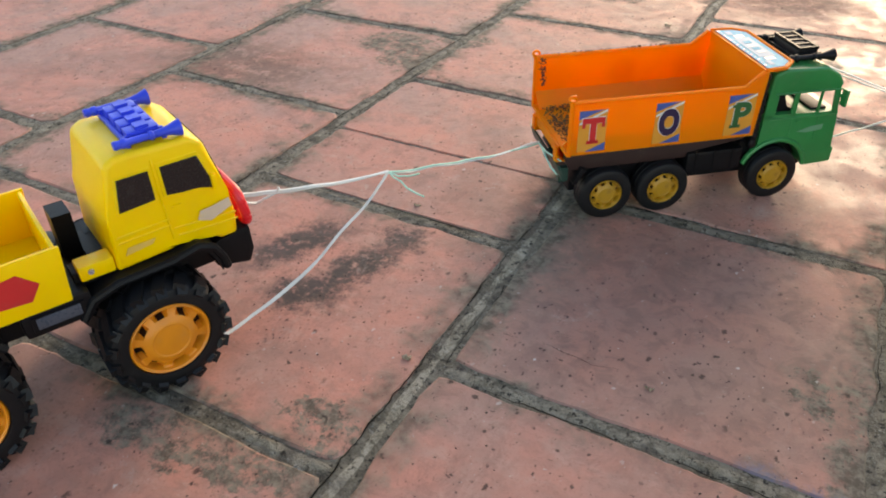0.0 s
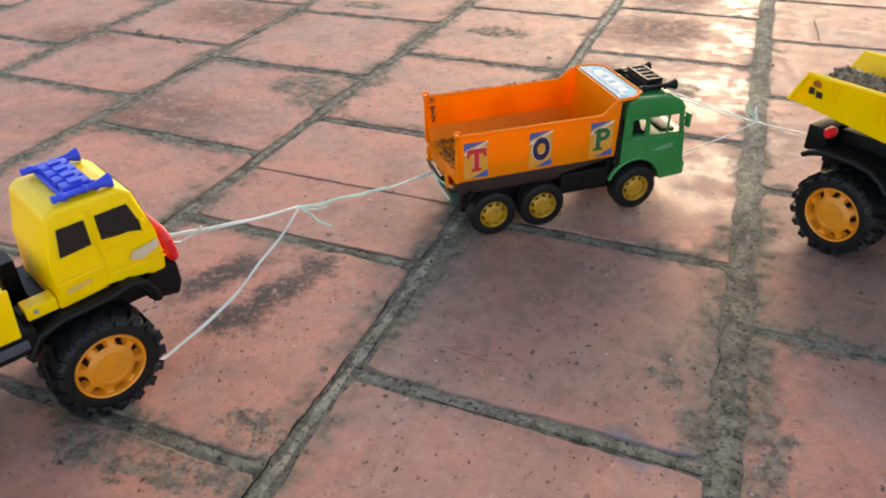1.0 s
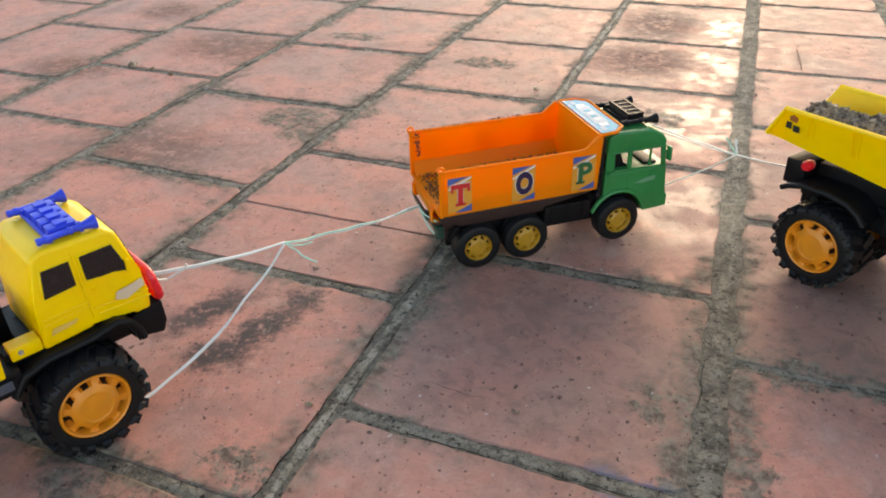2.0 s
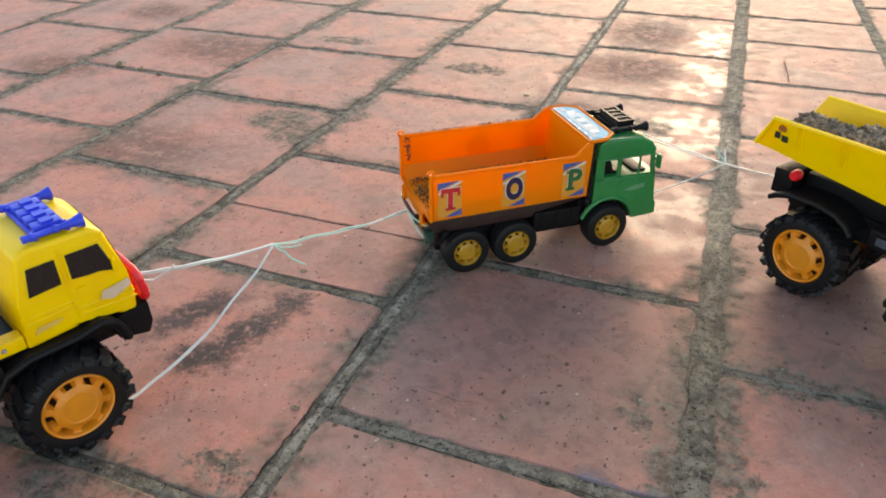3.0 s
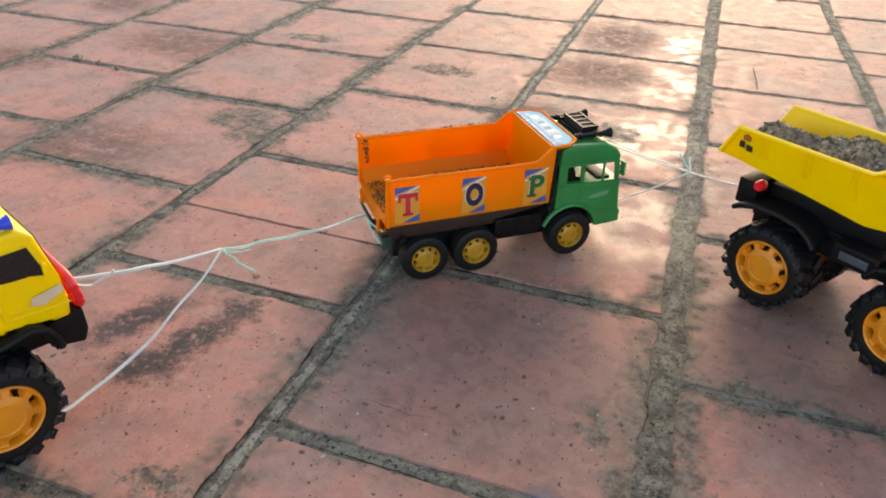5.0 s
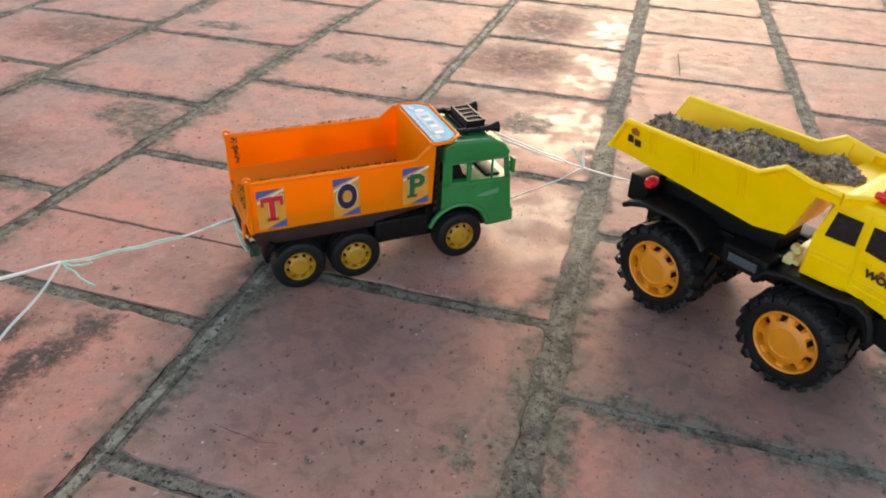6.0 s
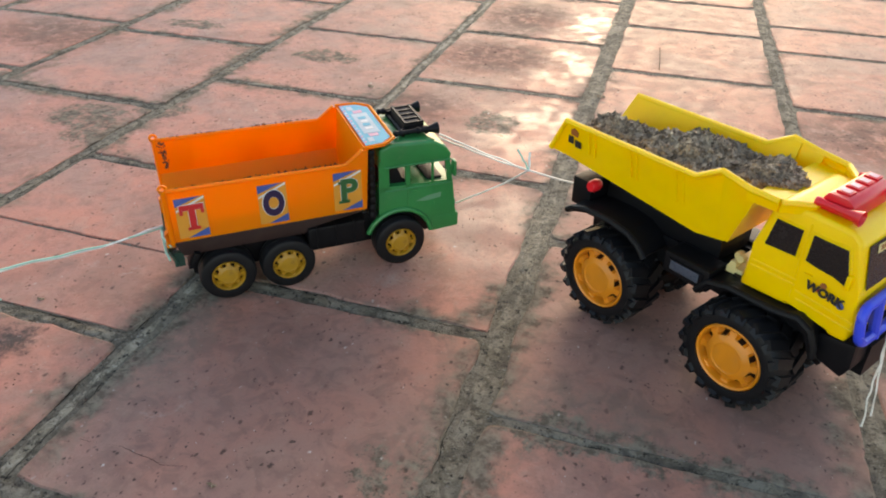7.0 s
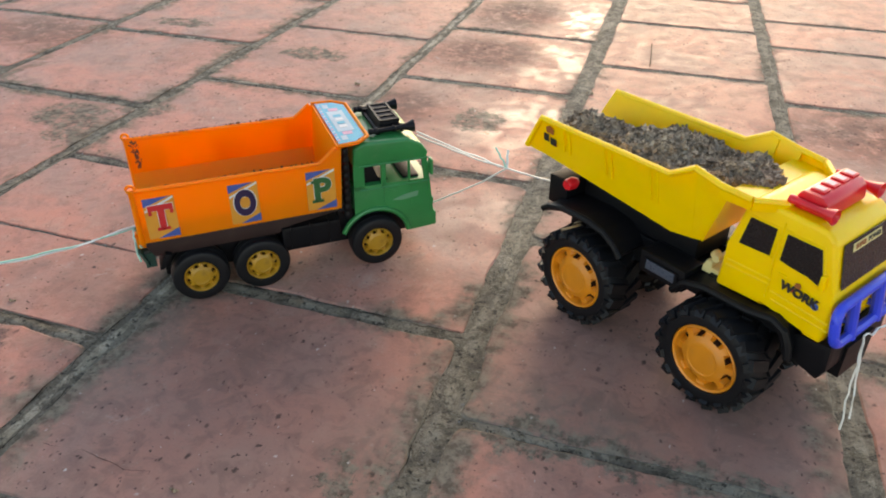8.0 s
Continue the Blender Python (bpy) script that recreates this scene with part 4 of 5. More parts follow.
def dump_truck(m, m_wheels):
    t = group_of("dump_truck", None, m)
    tagged(t, "yellow toy dump truck with blue bull bar, heaped with soil", "toy truck", "toy trucks in tow")
    yellow_running_gear(t, m_wheels, (12, 40))
    yellow_cab(t, BLUE, RED, False)
    # tail
    bm = bmesh.new()
    box(bm, -0.062, -0.038, -0.044, 0.044, 0.100, 0.130, 0.002)
    part("tail_box", bm, BLACK, t)
    for s in (-1, 1):
        bm = bmesh.new()
        lathe(bm, [(0.0002, 0.0), (0.0045, 0.0), (0.0060, 0.003), (0.0060, 0.010), (0.0040, 0.014), (0.0002, 0.014)], 16, Matrix.Translation((-0.038, s * 0.036 - 0.010, 0.127)))
        part("tail_lamp", bm, RED, t, "red plastic tail lamp")
    # tipping bed: flared sides, raised lip behind the cab
    bm = bmesh.new()
    T, B, th = 0.0525, 0.0360, 0.0022
    rings = [(-0.088, 0.1525, 0.1500, 0.0520), (-0.071, 0.1870, 0.1485, T), (0.0765, 0.1900, 0.1290, T), (0.099, 0.2040, 0.1330, T), (0.1080, 0.2030, 0.1450, T * 0.97)]
    shell = []
    for x, top, low, half in rings:
        b = B + 0.010 * (x < 0)
        shell.append(((x, -half, top), (x, -b, low), (x, b, low), (x, half, top)))
    vo = [[bm.verts.new(p) for p in ring] for ring in shell]
    vi = [[bm.verts.new((p[0], p[1] * (1 - th / 0.045), p[2] + (th if k in (1, 2) else 0.0))) for k, p in enumerate(ring)] for ring in shell]
    for i in range(len(vo) - 1):
        for k in range(3):
            bm.faces.new((vo[i][k], vo[i][k + 1], vo[i + 1][k + 1], vo[i + 1][k]))
            bm.faces.new((vi[i][k], vi[i + 1][k], vi[i + 1][k + 1], vi[i][k + 1]))
        for k in (0, 3):
            bm.faces.new((vo[i][k], vo[i + 1][k], vi[i + 1][k], vi[i][k]) if k == 0 else (vo[i][k], vi[i][k], vi[i + 1][k], vo[i + 1][k]))
    for k in range(3):
        bm.faces.new((vo[0][k], vi[0][k], vi[0][k + 1], vo[0][k + 1]))
        bm.faces.new((vo[-1][k], vo[-1][k + 1], vi[-1][k + 1], vi[-1][k]))
    bmesh.ops.recalc_face_normals(bm, faces=bm.faces[:])
    bed = part("bed", bm, YELLOW, t, "yellow tipping bed with flared sides")
    # front wall and the lip over the cab
    bm = bmesh.new()
    plate(bm, [(0.1050, -0.034, 0.1340), (0.1050, 0.034, 0.1340), (0.1280, 0.0500, 0.1905), (0.1280, -0.0500, 0.1905)], 0.0022)
    part("front_wall", bm, YELLOW, bed)
    for s in (-1, 1):
        bm = bmesh.new()
        q = [(0.1050, s * 0.0345, 0.1335), (0.1290, s * 0.0505, 0.1930), (0.1290, s * 0.0515, 0.1985), (0.0990, s * 0.0520, 0.2035), (0.0980, s * 0.0362, 0.1330)]
        plate(bm, q if s > 0 else q[::-1], 0.0020)
        part("corner_wall", bm, YELLOW, bed)
    bm = bmesh.new()
    lip = [(0.1240, -0.0525), (0.1500, -0.0500), (0.1680, -0.0330), (0.1680, 0.0330), (0.1500, 0.0500), (0.1240, 0.0525)]
    zl = lambda x: 0.1915 - 0.02 * (x - 0.124)
    zr = lambda x: 0.1995 - 0.05 * (x - 0.124)
    a = [bm.verts.new((x, y, zl(x) - 0.0025)) for x, y in lip]
    b = [bm.verts.new((x, y, zl(x))) for x, y in lip]
    bm.faces.new(a[::-1]), bm.faces.new(b)
    for i in range(6):
        bm.faces.new((a[i], a[(i + 1) % 6], b[(i + 1) % 6], b[i]))
    part("lip", bm, YELLOW, bed)
    for (x0, y0), (x1, y1) in zip(lip, lip[1:]):
        bm = bmesh.new()
        plate(bm, [(x0, y0, zl(x0) - 0.001), (x1, y1, zl(x1) - 0.001), (x1 * 1.004, y1 * 1.02, zr(x1)), (x0 * 1.004, y0 * 1.02, zr(x0))], 0.0018)
        part("lip_wall", bm, YELLOW, bed)
    bm = bmesh.new()
    for s in (-1, 1):
        rim = [(-0.088, s * 0.0520, 0.1530), (-0.071, s * T, 0.1870), (0.0765, s * T, 0.1900), (0.099, s * T, 0.2040), (0.124, s * 0.0530, zr(0.124)), (0.150, s * 0.0508, zr(0.150))]
        tube(bm, rim, 0.0030, 8)
    tube(bm, [(x * 1.004, y * 1.02, zr(x)) for x, y in lip[1:5]], 0.0028, 8)
    part("rim", bm, YELLOW, bed)
    for s in (-1, 1):
        for x in (-0.040, 0.010, 0.060):
            bm = bmesh.new()
            for d in (-0.0035, 0.0035):
                f = (x + d + 0.071) / 0.1475
                top, low, foot = 0.187 + 0.003 * f, 0.1485 - 0.0195 * f, 0.046 - 0.010 * f
                tube(bm, [(x + d, s * (T + (foot - T) * g + 0.0002), top + (low - top) * g) for g in (0.06, 0.62)], 0.0013, 6)
            part("rib", bm, YELLOW, bed)
    f = lambda x, z: (x, -(T - (0.1875 - z) / 0.039 * (T - B - 0.010) + 0.0006), z)
    for name, mt, pts in (("printed_shape", PRINT_BROWN, [(-0.0645, 0.1750), (-0.0560, 0.1745), (-0.0550, 0.1795), (-0.0600, 0.1830), (-0.0650, 0.1800)]),
                          ("printed_shape", PRINT_BLACK, [(-0.0690, 0.1650), (-0.0620, 0.1650), (-0.0620, 0.1730), (-0.0680, 0.1730)]),
                          ("printed_shape", PRINT_BLACK, [(-0.0600, 0.1630), (-0.0525, 0.1630), (-0.0525, 0.1700), (-0.0600, 0.1705)])):
        bm = bmesh.new()
        plate(bm, [f(*p) for p in pts], 0.0004)
        part(name, bm, mt, bed, "small printed sticker shape", 0)
    # tipping frame and fittings between bed and cab
    bm = bmesh.new()
    box(bm, -0.034, 0.098, -0.024, 0.024, 0.104, 0.128, 0.002)
    tube(bm, [(0.030, 0, 0.100), (0.070, 0, 0.128)], 0.007, 12)
    part("tipping_frame", bm, BLACK, t)
    bm = bmesh.new()
    for x, y, z in ((0.117, -0.029, 0.115), (0.122, -0.029, 0.123), (0.115, -0.020, 0.119)):
        lathe(bm, [(0.0002, 0.0), (0.0034, 0.0), (0.0038, 0.001), (0.0038, 0.006), (0.0018, 0.0065), (0.0014, 0.004), (0.0002, 0.004)], 10, Matrix.Translation((x, y - 0.004, z)))
    box(bm, 0.110, 0.126, -0.030, 0.030, 0.104, 0.111, 0.001)
    part("engine_block", bm, CREAM, t, "cream engine detail behind the cab")
    return t


def box_truck(m, m_wheels):
    t = group_of("tow_truck", None, m)
    tagged(t, "yellow toy truck with blue roof horns and red bull bar", "toy truck", "toy trucks in tow")
    yellow_running_gear(t, m_wheels, (20, 58))
    yellow_cab(t, RED, BLUE, True)
    bm = bmesh.new()
    box(bm, -0.070, 0.096, -0.0490, 0.0490, 0.105, 0.109, 0.001)
    cargo = part("cargo_box", bm, YELLOW, t, "low yellow cargo box")
    for s in (-1, 1):
        bm = bmesh.new()
        y = s * 0.050
        prism(bm, [(-0.070, 0.105), (0.096, 0.105), (0.099, 0.150), (-0.072, 0.150)], min(y, y - s * 0.003), max(y, y - s * 0.003), 0.001)
        part("side_wall", bm, YELLOW, cargo)
    for x in (-0.070, 0.094):
        bm = bmesh.new()
        box(bm, x, x + 0.003, -0.0468, 0.0468, 0.109, 0.149, 0.001)
        part("end_wall", bm, YELLOW, cargo)
    bm = bmesh.new()
    y = -0.0503
    plate(bm, [(0.050, y, 0.118), (0.072, y, 0.116), (0.080, y, 0.128), (0.068, y, 0.140), (0.052, y, 0.138)], 0.0003)
    part("sticker", bm, PRINT_RED, t, "red printed sticker", 0)
    bm = bmesh.new()
    box(bm, 0.102, 0.130, -0.036, -0.020, 0.104, 0.116, 0.001)
    box(bm, 0.106, 0.120, 0.008, 0.030, 0.104, 0.140, 0.003)
    part("hitch_block", bm, BLACK, t)
    bm = bmesh.new()
    box(bm, 0.106, 0.131, -0.041, -0.026, 0.110, 0.122, 0.001)
    part("cab_mount", bm, YELLOW, t, "yellow cab mount with a screw")
    bm = bmesh.new()
    lathe(bm, [(0.0002, -0.0005), (0.0022, -0.0005), (0.0024, 0.001), (0.0024, 0.003)], 12, Matrix.Translation((0.114, -0.0415, 0.1165)))
    part("screw", bm, SILVER, t, "small steel screw")
    return t


def placed(px, py, heading, back, half):
    """Pose of a truck from the near tyre's foot, its heading, and how far that foot lies from the truck's own origin."""
    a = radians(heading)
    d, left = Vector((math.cos(a), math.sin(a), 0)), Vector((-math.sin(a), math.cos(a), 0))
    p = Vector((px, py, 0)) - d * back + left * half
    return pose(p.x, p.y, 0, 0, 0, heading)


GREEN_AT = placed(-0.255, 0.768, 40.0, 0.003, 0.0525)
DUMP_AT = placed(0.102, 0.862, -33.0, 0.0, 0.0655)
TOW_AT = placed(-0.470, 0.382, 66.0, 0.149, 0.0655)

# ---- the trucks ----
big_wheels = wheel_meshes(0.0488, 0.042, 0.0314, 8, 18, 0.0048, RIM_ORANGE)
tipper = tipper_truck(GREEN_AT)
dumper = dump_truck(DUMP_AT, big_wheels)
tower = box_truck(TOW_AT, big_wheels)


# ---- loads of soil ----
def grains(bm, spots, lo, hi, rng):
    for x, y, z in spots:
        s = rng.uniform(lo, hi)
        turn = Euler((rng.uniform(0, 6), rng.uniform(0, 6), rng.uniform(0, 6))).to_matrix()
        vs = [bm.verts.new(Vector((x, y, z)) + turn @ Vector(c) * s * rng.uniform(0.7, 1.3)) for c in ((1, 0, -0.5), (-0.6, 0.8, -0.5), (-0.6, -0.8, -0.5), (0.1, 0, 0.9))]
        for f in ((0, 1, 3), (1, 2, 3), (2, 0, 3), (0, 2, 1)):
            bm.faces.new([vs[i] for i in f])


def soil_load(m):
    rng = random.Random(7)
    bm = bmesh.new()
    NX, NY = 92, 46
    step = lambda v, a, b: max(0.0, min(1.0, (v - a) / (b - a)))

    def half(x):
        return 0.0455 - 0.034 * step(x, 0.084, 0.140) ** 1.3

    def top(x, y):
        z = 0.1770 + 0.016 * math.exp(-((x - 0.038) / 0.036) ** 2 - (y / 0.040) ** 2) + 0.009 * math.exp(-((x + 0.040) / 0.026) ** 2 - ((y + 0.018) / 0.026) ** 2)
        z -= 0.016 * step(y, 0.008, 0.030) * step(x, 0.016, -0.004) + 0.004 * step(-y, 0.034, 0.046)
        front = 0.1920 + 0.0032 * math.exp(-(y / max(0.004, half(x) * 0.6)) ** 2) - 0.003 * step(x, 0.118, 0.140)
        z += (front - z) * step(x, 0.078, 0.108)
        rough = 1.0 - 0.75 * step(x, 0.100, 0.125)
        return z + rough * (0.0065 * noise.noise((x * 48, y * 48, 3)) + 0.0042 * noise.noise((x * 130, y * 130, 9)) + 0.0020 * noise.noise((x * 400, y * 400, 1)))
    grid = []
    for i in range(NX):
        row = []
        x = -0.070 + 0.208 * i / (NX - 1)
        for k in range(NY):
            y = (-1 + 2 * k / (NY - 1)) * half(x)
            row.append(bm.verts.new((x, y, top(x, y) - 0.008 * max(0.0, (-0.052 - x) / 0.018))))
        grid.append(row)
    for i in range(NX - 1):
        for k in range(NY - 1):
            bm.faces.new((grid[i][k], grid[i + 1][k], grid[i + 1][k + 1], grid[i][k + 1]))
    rim = grid[0] + [row[-1] for row in grid[1:-1]] + grid[-1][::-1] + [row[0] for row in grid[-2:0:-1]]
    foot = [bm.verts.new((v.co.x, v.co.y * 0.80, max(0.155, min(0.1885, 0.136 + (v.co.x - 0.105) * 2.46)))) for v in rim]
    for k in range(len(rim)):
        j = (k + 1) % len(rim)
        bm.faces.new((rim[k], rim[j], foot[j], foot[k]))
    spots = []
    for _ in range(4800):
        x = rng.uniform(-0.066, 0.142)
        y = rng.uniform(-0.98, 0.98) * half(x)
        spots.append((x, y, top(x, y) + rng.uniform(-0.0005, 0.0016)))
    grains(bm, spots[:700], 0.0026, 0.0046, rng)
    grains(bm, spots[700:1700], 0.0015, 0.0034, rng)
    grains(bm, spots[1700:], 0.0007, 0.0022, rng)
    ob = finish("soil_load", bm, SOIL, None, "", 0)
    ob.matrix_basis = m
    return tagged(ob, "heap of dry grey-brown crumbly soil in the yellow truck bed", "soil", "", "stuff")


def soil_scatter(m):
    rng = random.Random(11)
    bm = bmesh.new()
    spots = []
    for _ in range(620):
        x, y = rng.gauss(-0.022, 0.013), rng.gauss(-0.010, 0.018)
        if -0.043 < x < 0.1 and abs(y) < 0.040:
            spots.append((x, y, 0.0855 + rng.uniform(0, 0.003)))
    for _ in range(520):
        x = rng.uniform(-0.040, 0.145)
        spots.append((x, 0.040 + rng.gauss(0, 0.004), 0.0858 + rng.uniform(0, 0.002)))
    for _ in range(620):
        spots.append((rng.uniform(-0.042, 0.145), rng.uniform(-0.040, 0.040), 0.0855))
    for _ in range(110):
        spots.append((-0.036 + rng.gauss(0, 0.0016), 0.0555, rng.uniform(0.106, 0.136)))
    for _ in range(90):
        spots.append((rng.uniform(-0.04, 0.12), 0.0585 + rng.gauss(0, 0.0006), 0.1388))
    grains(bm, spots, 0.0004, 0.0016, rng)
    ob = finish("soil_scatter", bm, BROWN_SOIL, None, "", 0)
    ob.matrix_basis = m
    return tagged(ob, "loose dry soil crumbs lying in the orange truck bed", "soil", "", "stuff")


soil_load(DUMP_AT)
soil_scatter(GREEN_AT)


# ---- strings ----
def hang(a, b, sag, n=18, wob=0.0, seed=0):
    out = []
    for i in range(n + 1):
        f = i / n
        p = Vector(a).lerp(Vector(b), f)
        p.z -= sag * 4 * f * (1 - f)
        p += Vector((noise.noise((f * 5, seed, 0)), noise.noise((f * 5, seed, 4)), noise.noise((f * 5, seed, 8)))) * wob
        p.z = max(p.z, 0.0016)
        out.append(p)
    return out


def string(name, strands, label, mats, radius):
    root = group_of(name, None)
    tagged(root, label, "string")
    for k, pts in enumerate(strands):
        bm = bmesh.new()
        tube(bm, pts, radius, 6, False, 0.7)
        part("strand", bm, mats[k % len(mats)], root)
    return root


tow_front = TOW_AT @ Vector((0.237, 0.004, 0.112))
tip_rear = GREEN_AT @ Vector((-0.051, 0.010, 0.062))
knot = tow_front.lerp(tip_rear, 0.46) + Vector((0, 0, -0.004))
under = TOW_AT @ Vector((0.186, -0.036, 0.007))
ends = [knot + Vector((0.03, 0.006, 0.003)), knot + Vector((0.045, -0.012, -0.008))]
string("tow_string", [hang(tow_front, knot, 0.004, 14, 0.002, 1), hang(tow_front + Vector((0.001, 0.001, -0.002)), knot, 0.0048, 14, 0.002, 1.15),
                      hang(knot, under, 0.020, 20, 0.003, 3), hang(knot, under + Vector((0.001, 0, 0)), 0.0208, 20, 0.003, 3.12),
                      hang(tow_front, tow_front.lerp(knot, 0.3), 0.012, 8, 0.004, 7)],
       "white plastic twine knotted to a paler green length", [TWINE], 0.0014)
string("green_tow_string", [hang(knot, tip_rear, 0.004, 14, 0.003, 5), hang(knot, tip_rear + Vector((0, 0, 0.002)), 0.007, 14, 0.004, 6), hang(knot, ends[0], 0.004, 6, 0.003, 8), hang(knot, ends[1], 0.003, 6, 0.003, 9),
                            [tip_rear, GREEN_AT @ Vector((-0.053, 0.0, 0.066)), GREEN_AT @ Vector((-0.052, -0.034, 0.058)), GREEN_AT @ Vector((-0.0495, -0.047, 0.056))],
                            [tip_rear, GREEN_AT @ Vector((-0.053, -0.020, 0.068)), GREEN_AT @ Vector((-0.046, -0.045, 0.070))]],
       "pale green plastic twine tied to the orange truck's rear bar", [TWINE_GREEN, TWINE, TWINE_GREEN, TWINE_GREEN, TWINE_GREEN, TWINE_GREEN], 0.0011)
tip_front = GREEN_AT @ Vector((0.252, 0.0, 0.125))
dump_rear = DUMP_AT @ Vector((-0.063, -0.010, 0.104))
knot2 = tip_front.lerp(dump_rear, 0.60) + Vector((0, 0, -0.006))
string("front_tow_string", [hang(tip_front, knot2, 0.001, 12, 0.0012, 11), hang(tip_front + Vector((0, 0, -0.004)), knot2, 0.002, 12, 0.0015, 12), hang(knot2, dump_rear, 0.001, 10, 0.0012, 13),
                            hang(knot2, knot2 + Vector((-0.016, 0.012, 0.016)), 0.0, 6, 0.0012, 14), hang(knot2, knot2 + Vector((-0.004, 0.018, 0.012)), 0.0, 6, 0.0012, 15),
                            hang(knot2, GREEN_AT @ Vector((0.259, -0.02, 0.045)), 0.003, 10, 0.0012, 17)],
       "pale plastic twine between the green cab and yellow truck", [TWINE, TWINE, TWINE, TWINE_GREEN], 0.0012)
g0 = DUMP_AT @ Vector((0.242, -0.010, 0.108))
string("loose_string", [hang(g0, DUMP_AT @ Vector((0.252, -0.016, 0.020)), 0.0, 10, 0.004, 21), hang(g0, DUMP_AT @ Vector((0.254, -0.010, 0.030)), 0.0, 10, 0.004, 22), hang(g0, DUMP_AT @ Vector((0.246, 0.030, 0.110)), 0.003, 10, 0.003, 23)],
       "loose white twine hanging from the blue bull bar", [TWINE], 0.0009)


# ---- ground ----
def bed_sheet():
    fine = np.arange(-1.6, 0.9, 0.014)
    far = np.array([3, 6, 14, 40, 120, 400.0])
    xs = np.concatenate([-far[::-1] - 0.6, np.arange(-2.2, -1.6, 0.2), fine, np.arange(1.0, 2.2, 0.2), far])
    fy = np.arange(-0.1, 2.4, 0.014)
    ys = np.concatenate([-far[::-1], np.arange(-1.6, -0.1, 0.2), fy, np.arange(2.5, 4.2, 0.2), far + 3])
    verts = []
    for y in ys:
        for x in xs:
            verts.append((x, y, -0.0011 + 0.0005 * noise.noise((x * 22, y * 22, 0)) + 0.0002 * noise.noise((x * 60, y * 60, 5))))
    n = len(xs)
    faces = [(j * n + i, j * n + i + 1, (j + 1) * n + i + 1, (j + 1) * n + i) for j in range(len(ys) - 1) for i in range(n - 1)]
    me = bpy.data.meshes.new("ground")
    me.from_pydata(verts, [], faces)
    me.materials.append(MORTAR)
    me.shade_smooth()
    return tagged(new("ground", me), "grey gritty cement bed and joints between terracotta tiles", "ground", "", "structure")


ground = bed_sheet()


def mortar_ridge(path, half, seed, mat):
    """An uneven bead of cement pressed into a joint, along path."""
    verts, faces = [], []
    prof = (-1.0, -0.55, -0.1, 0.35, 1.0)
    for i, p in enumerate(path):
        q = path[min(i + 1, len(path) - 1)] - path[max(i - 1, 0)]
        n = Vector((q.y, -q.x, 0)).normalized()
        w = half * (0.72 + 0.55 * noise.noise((p.x * 14, p.y * 14, seed)))
        for k, f in enumerate(prof):
            c = p + n * (f * w + 0.25 * half * noise.noise((p.x * 30, p.y * 30, seed + 2)))
            top = 0.0 if k in (0, 4) else 1.0
            z = -0.0020 + top * (0.0016 + 0.0016 * noise.noise((c.x * 55, c.y * 55, seed)) + 0.0008 * noise.noise((c.x * 160, c.y * 160, seed)))
            verts.append((c.x, c.y, z))
    m = len(prof)
    for i in range(len(path) - 1):
        faces += [(i * m + k, i * m + k + 1, (i + 1) * m + k + 1, (i + 1) * m + k) for k in range(m - 1)]
    me = bpy.data.meshes.new("joint_mortar")
    me.from_pydata(verts, [], faces)
    me.materials.append(mat)
    me.shade_smooth()
    ob = new("joint_mortar", me)
    ob.parent = ground

# joint lines that run away from the camera: place at y = 1, slope, half width of the joint
LINES = [(-1.265 - 0.32 * k, 0.0, 0.009) for k in range(7, 0, -1)] + [(-1.265, 0.0, 0.010), (-0.957, 0.02, 0.009), (-0.628, 0.03, 0.0095), (-0.306, 0.0, 0.0105), (0.018, -0.03, 0.0145), (0.345, -0.07, 0.012), (0.622, -0.05, 0.010)]
LINES += [(0.622 + 0.31 * k, -0.05, 0.011) for k in range(1, 7)]
CROSS = {7: [0.645, 0.962, 1.222, 1.50, 1.80], 8: [0.54, 0.855, 1.163, 1.475, 1.777], 9: [0.366, 0.676, 0.817, 0.990, 1.305, 1.610, 1.91], 10: [0.19, 0.496, 0.797, 1.118, 1.428, 1.706, 2.01],
         11: [0.38, 0.693, 0.990, 1.312, 1.595, 1.866, 2.075], 12: [1.20, 1.519, 1.804, 1.968, 2.26]}


def line_x(i, y):
    u, k, _ = LINES[i]
    return u + k * (min(max(y, 0.3), 2.3) - 1.0)


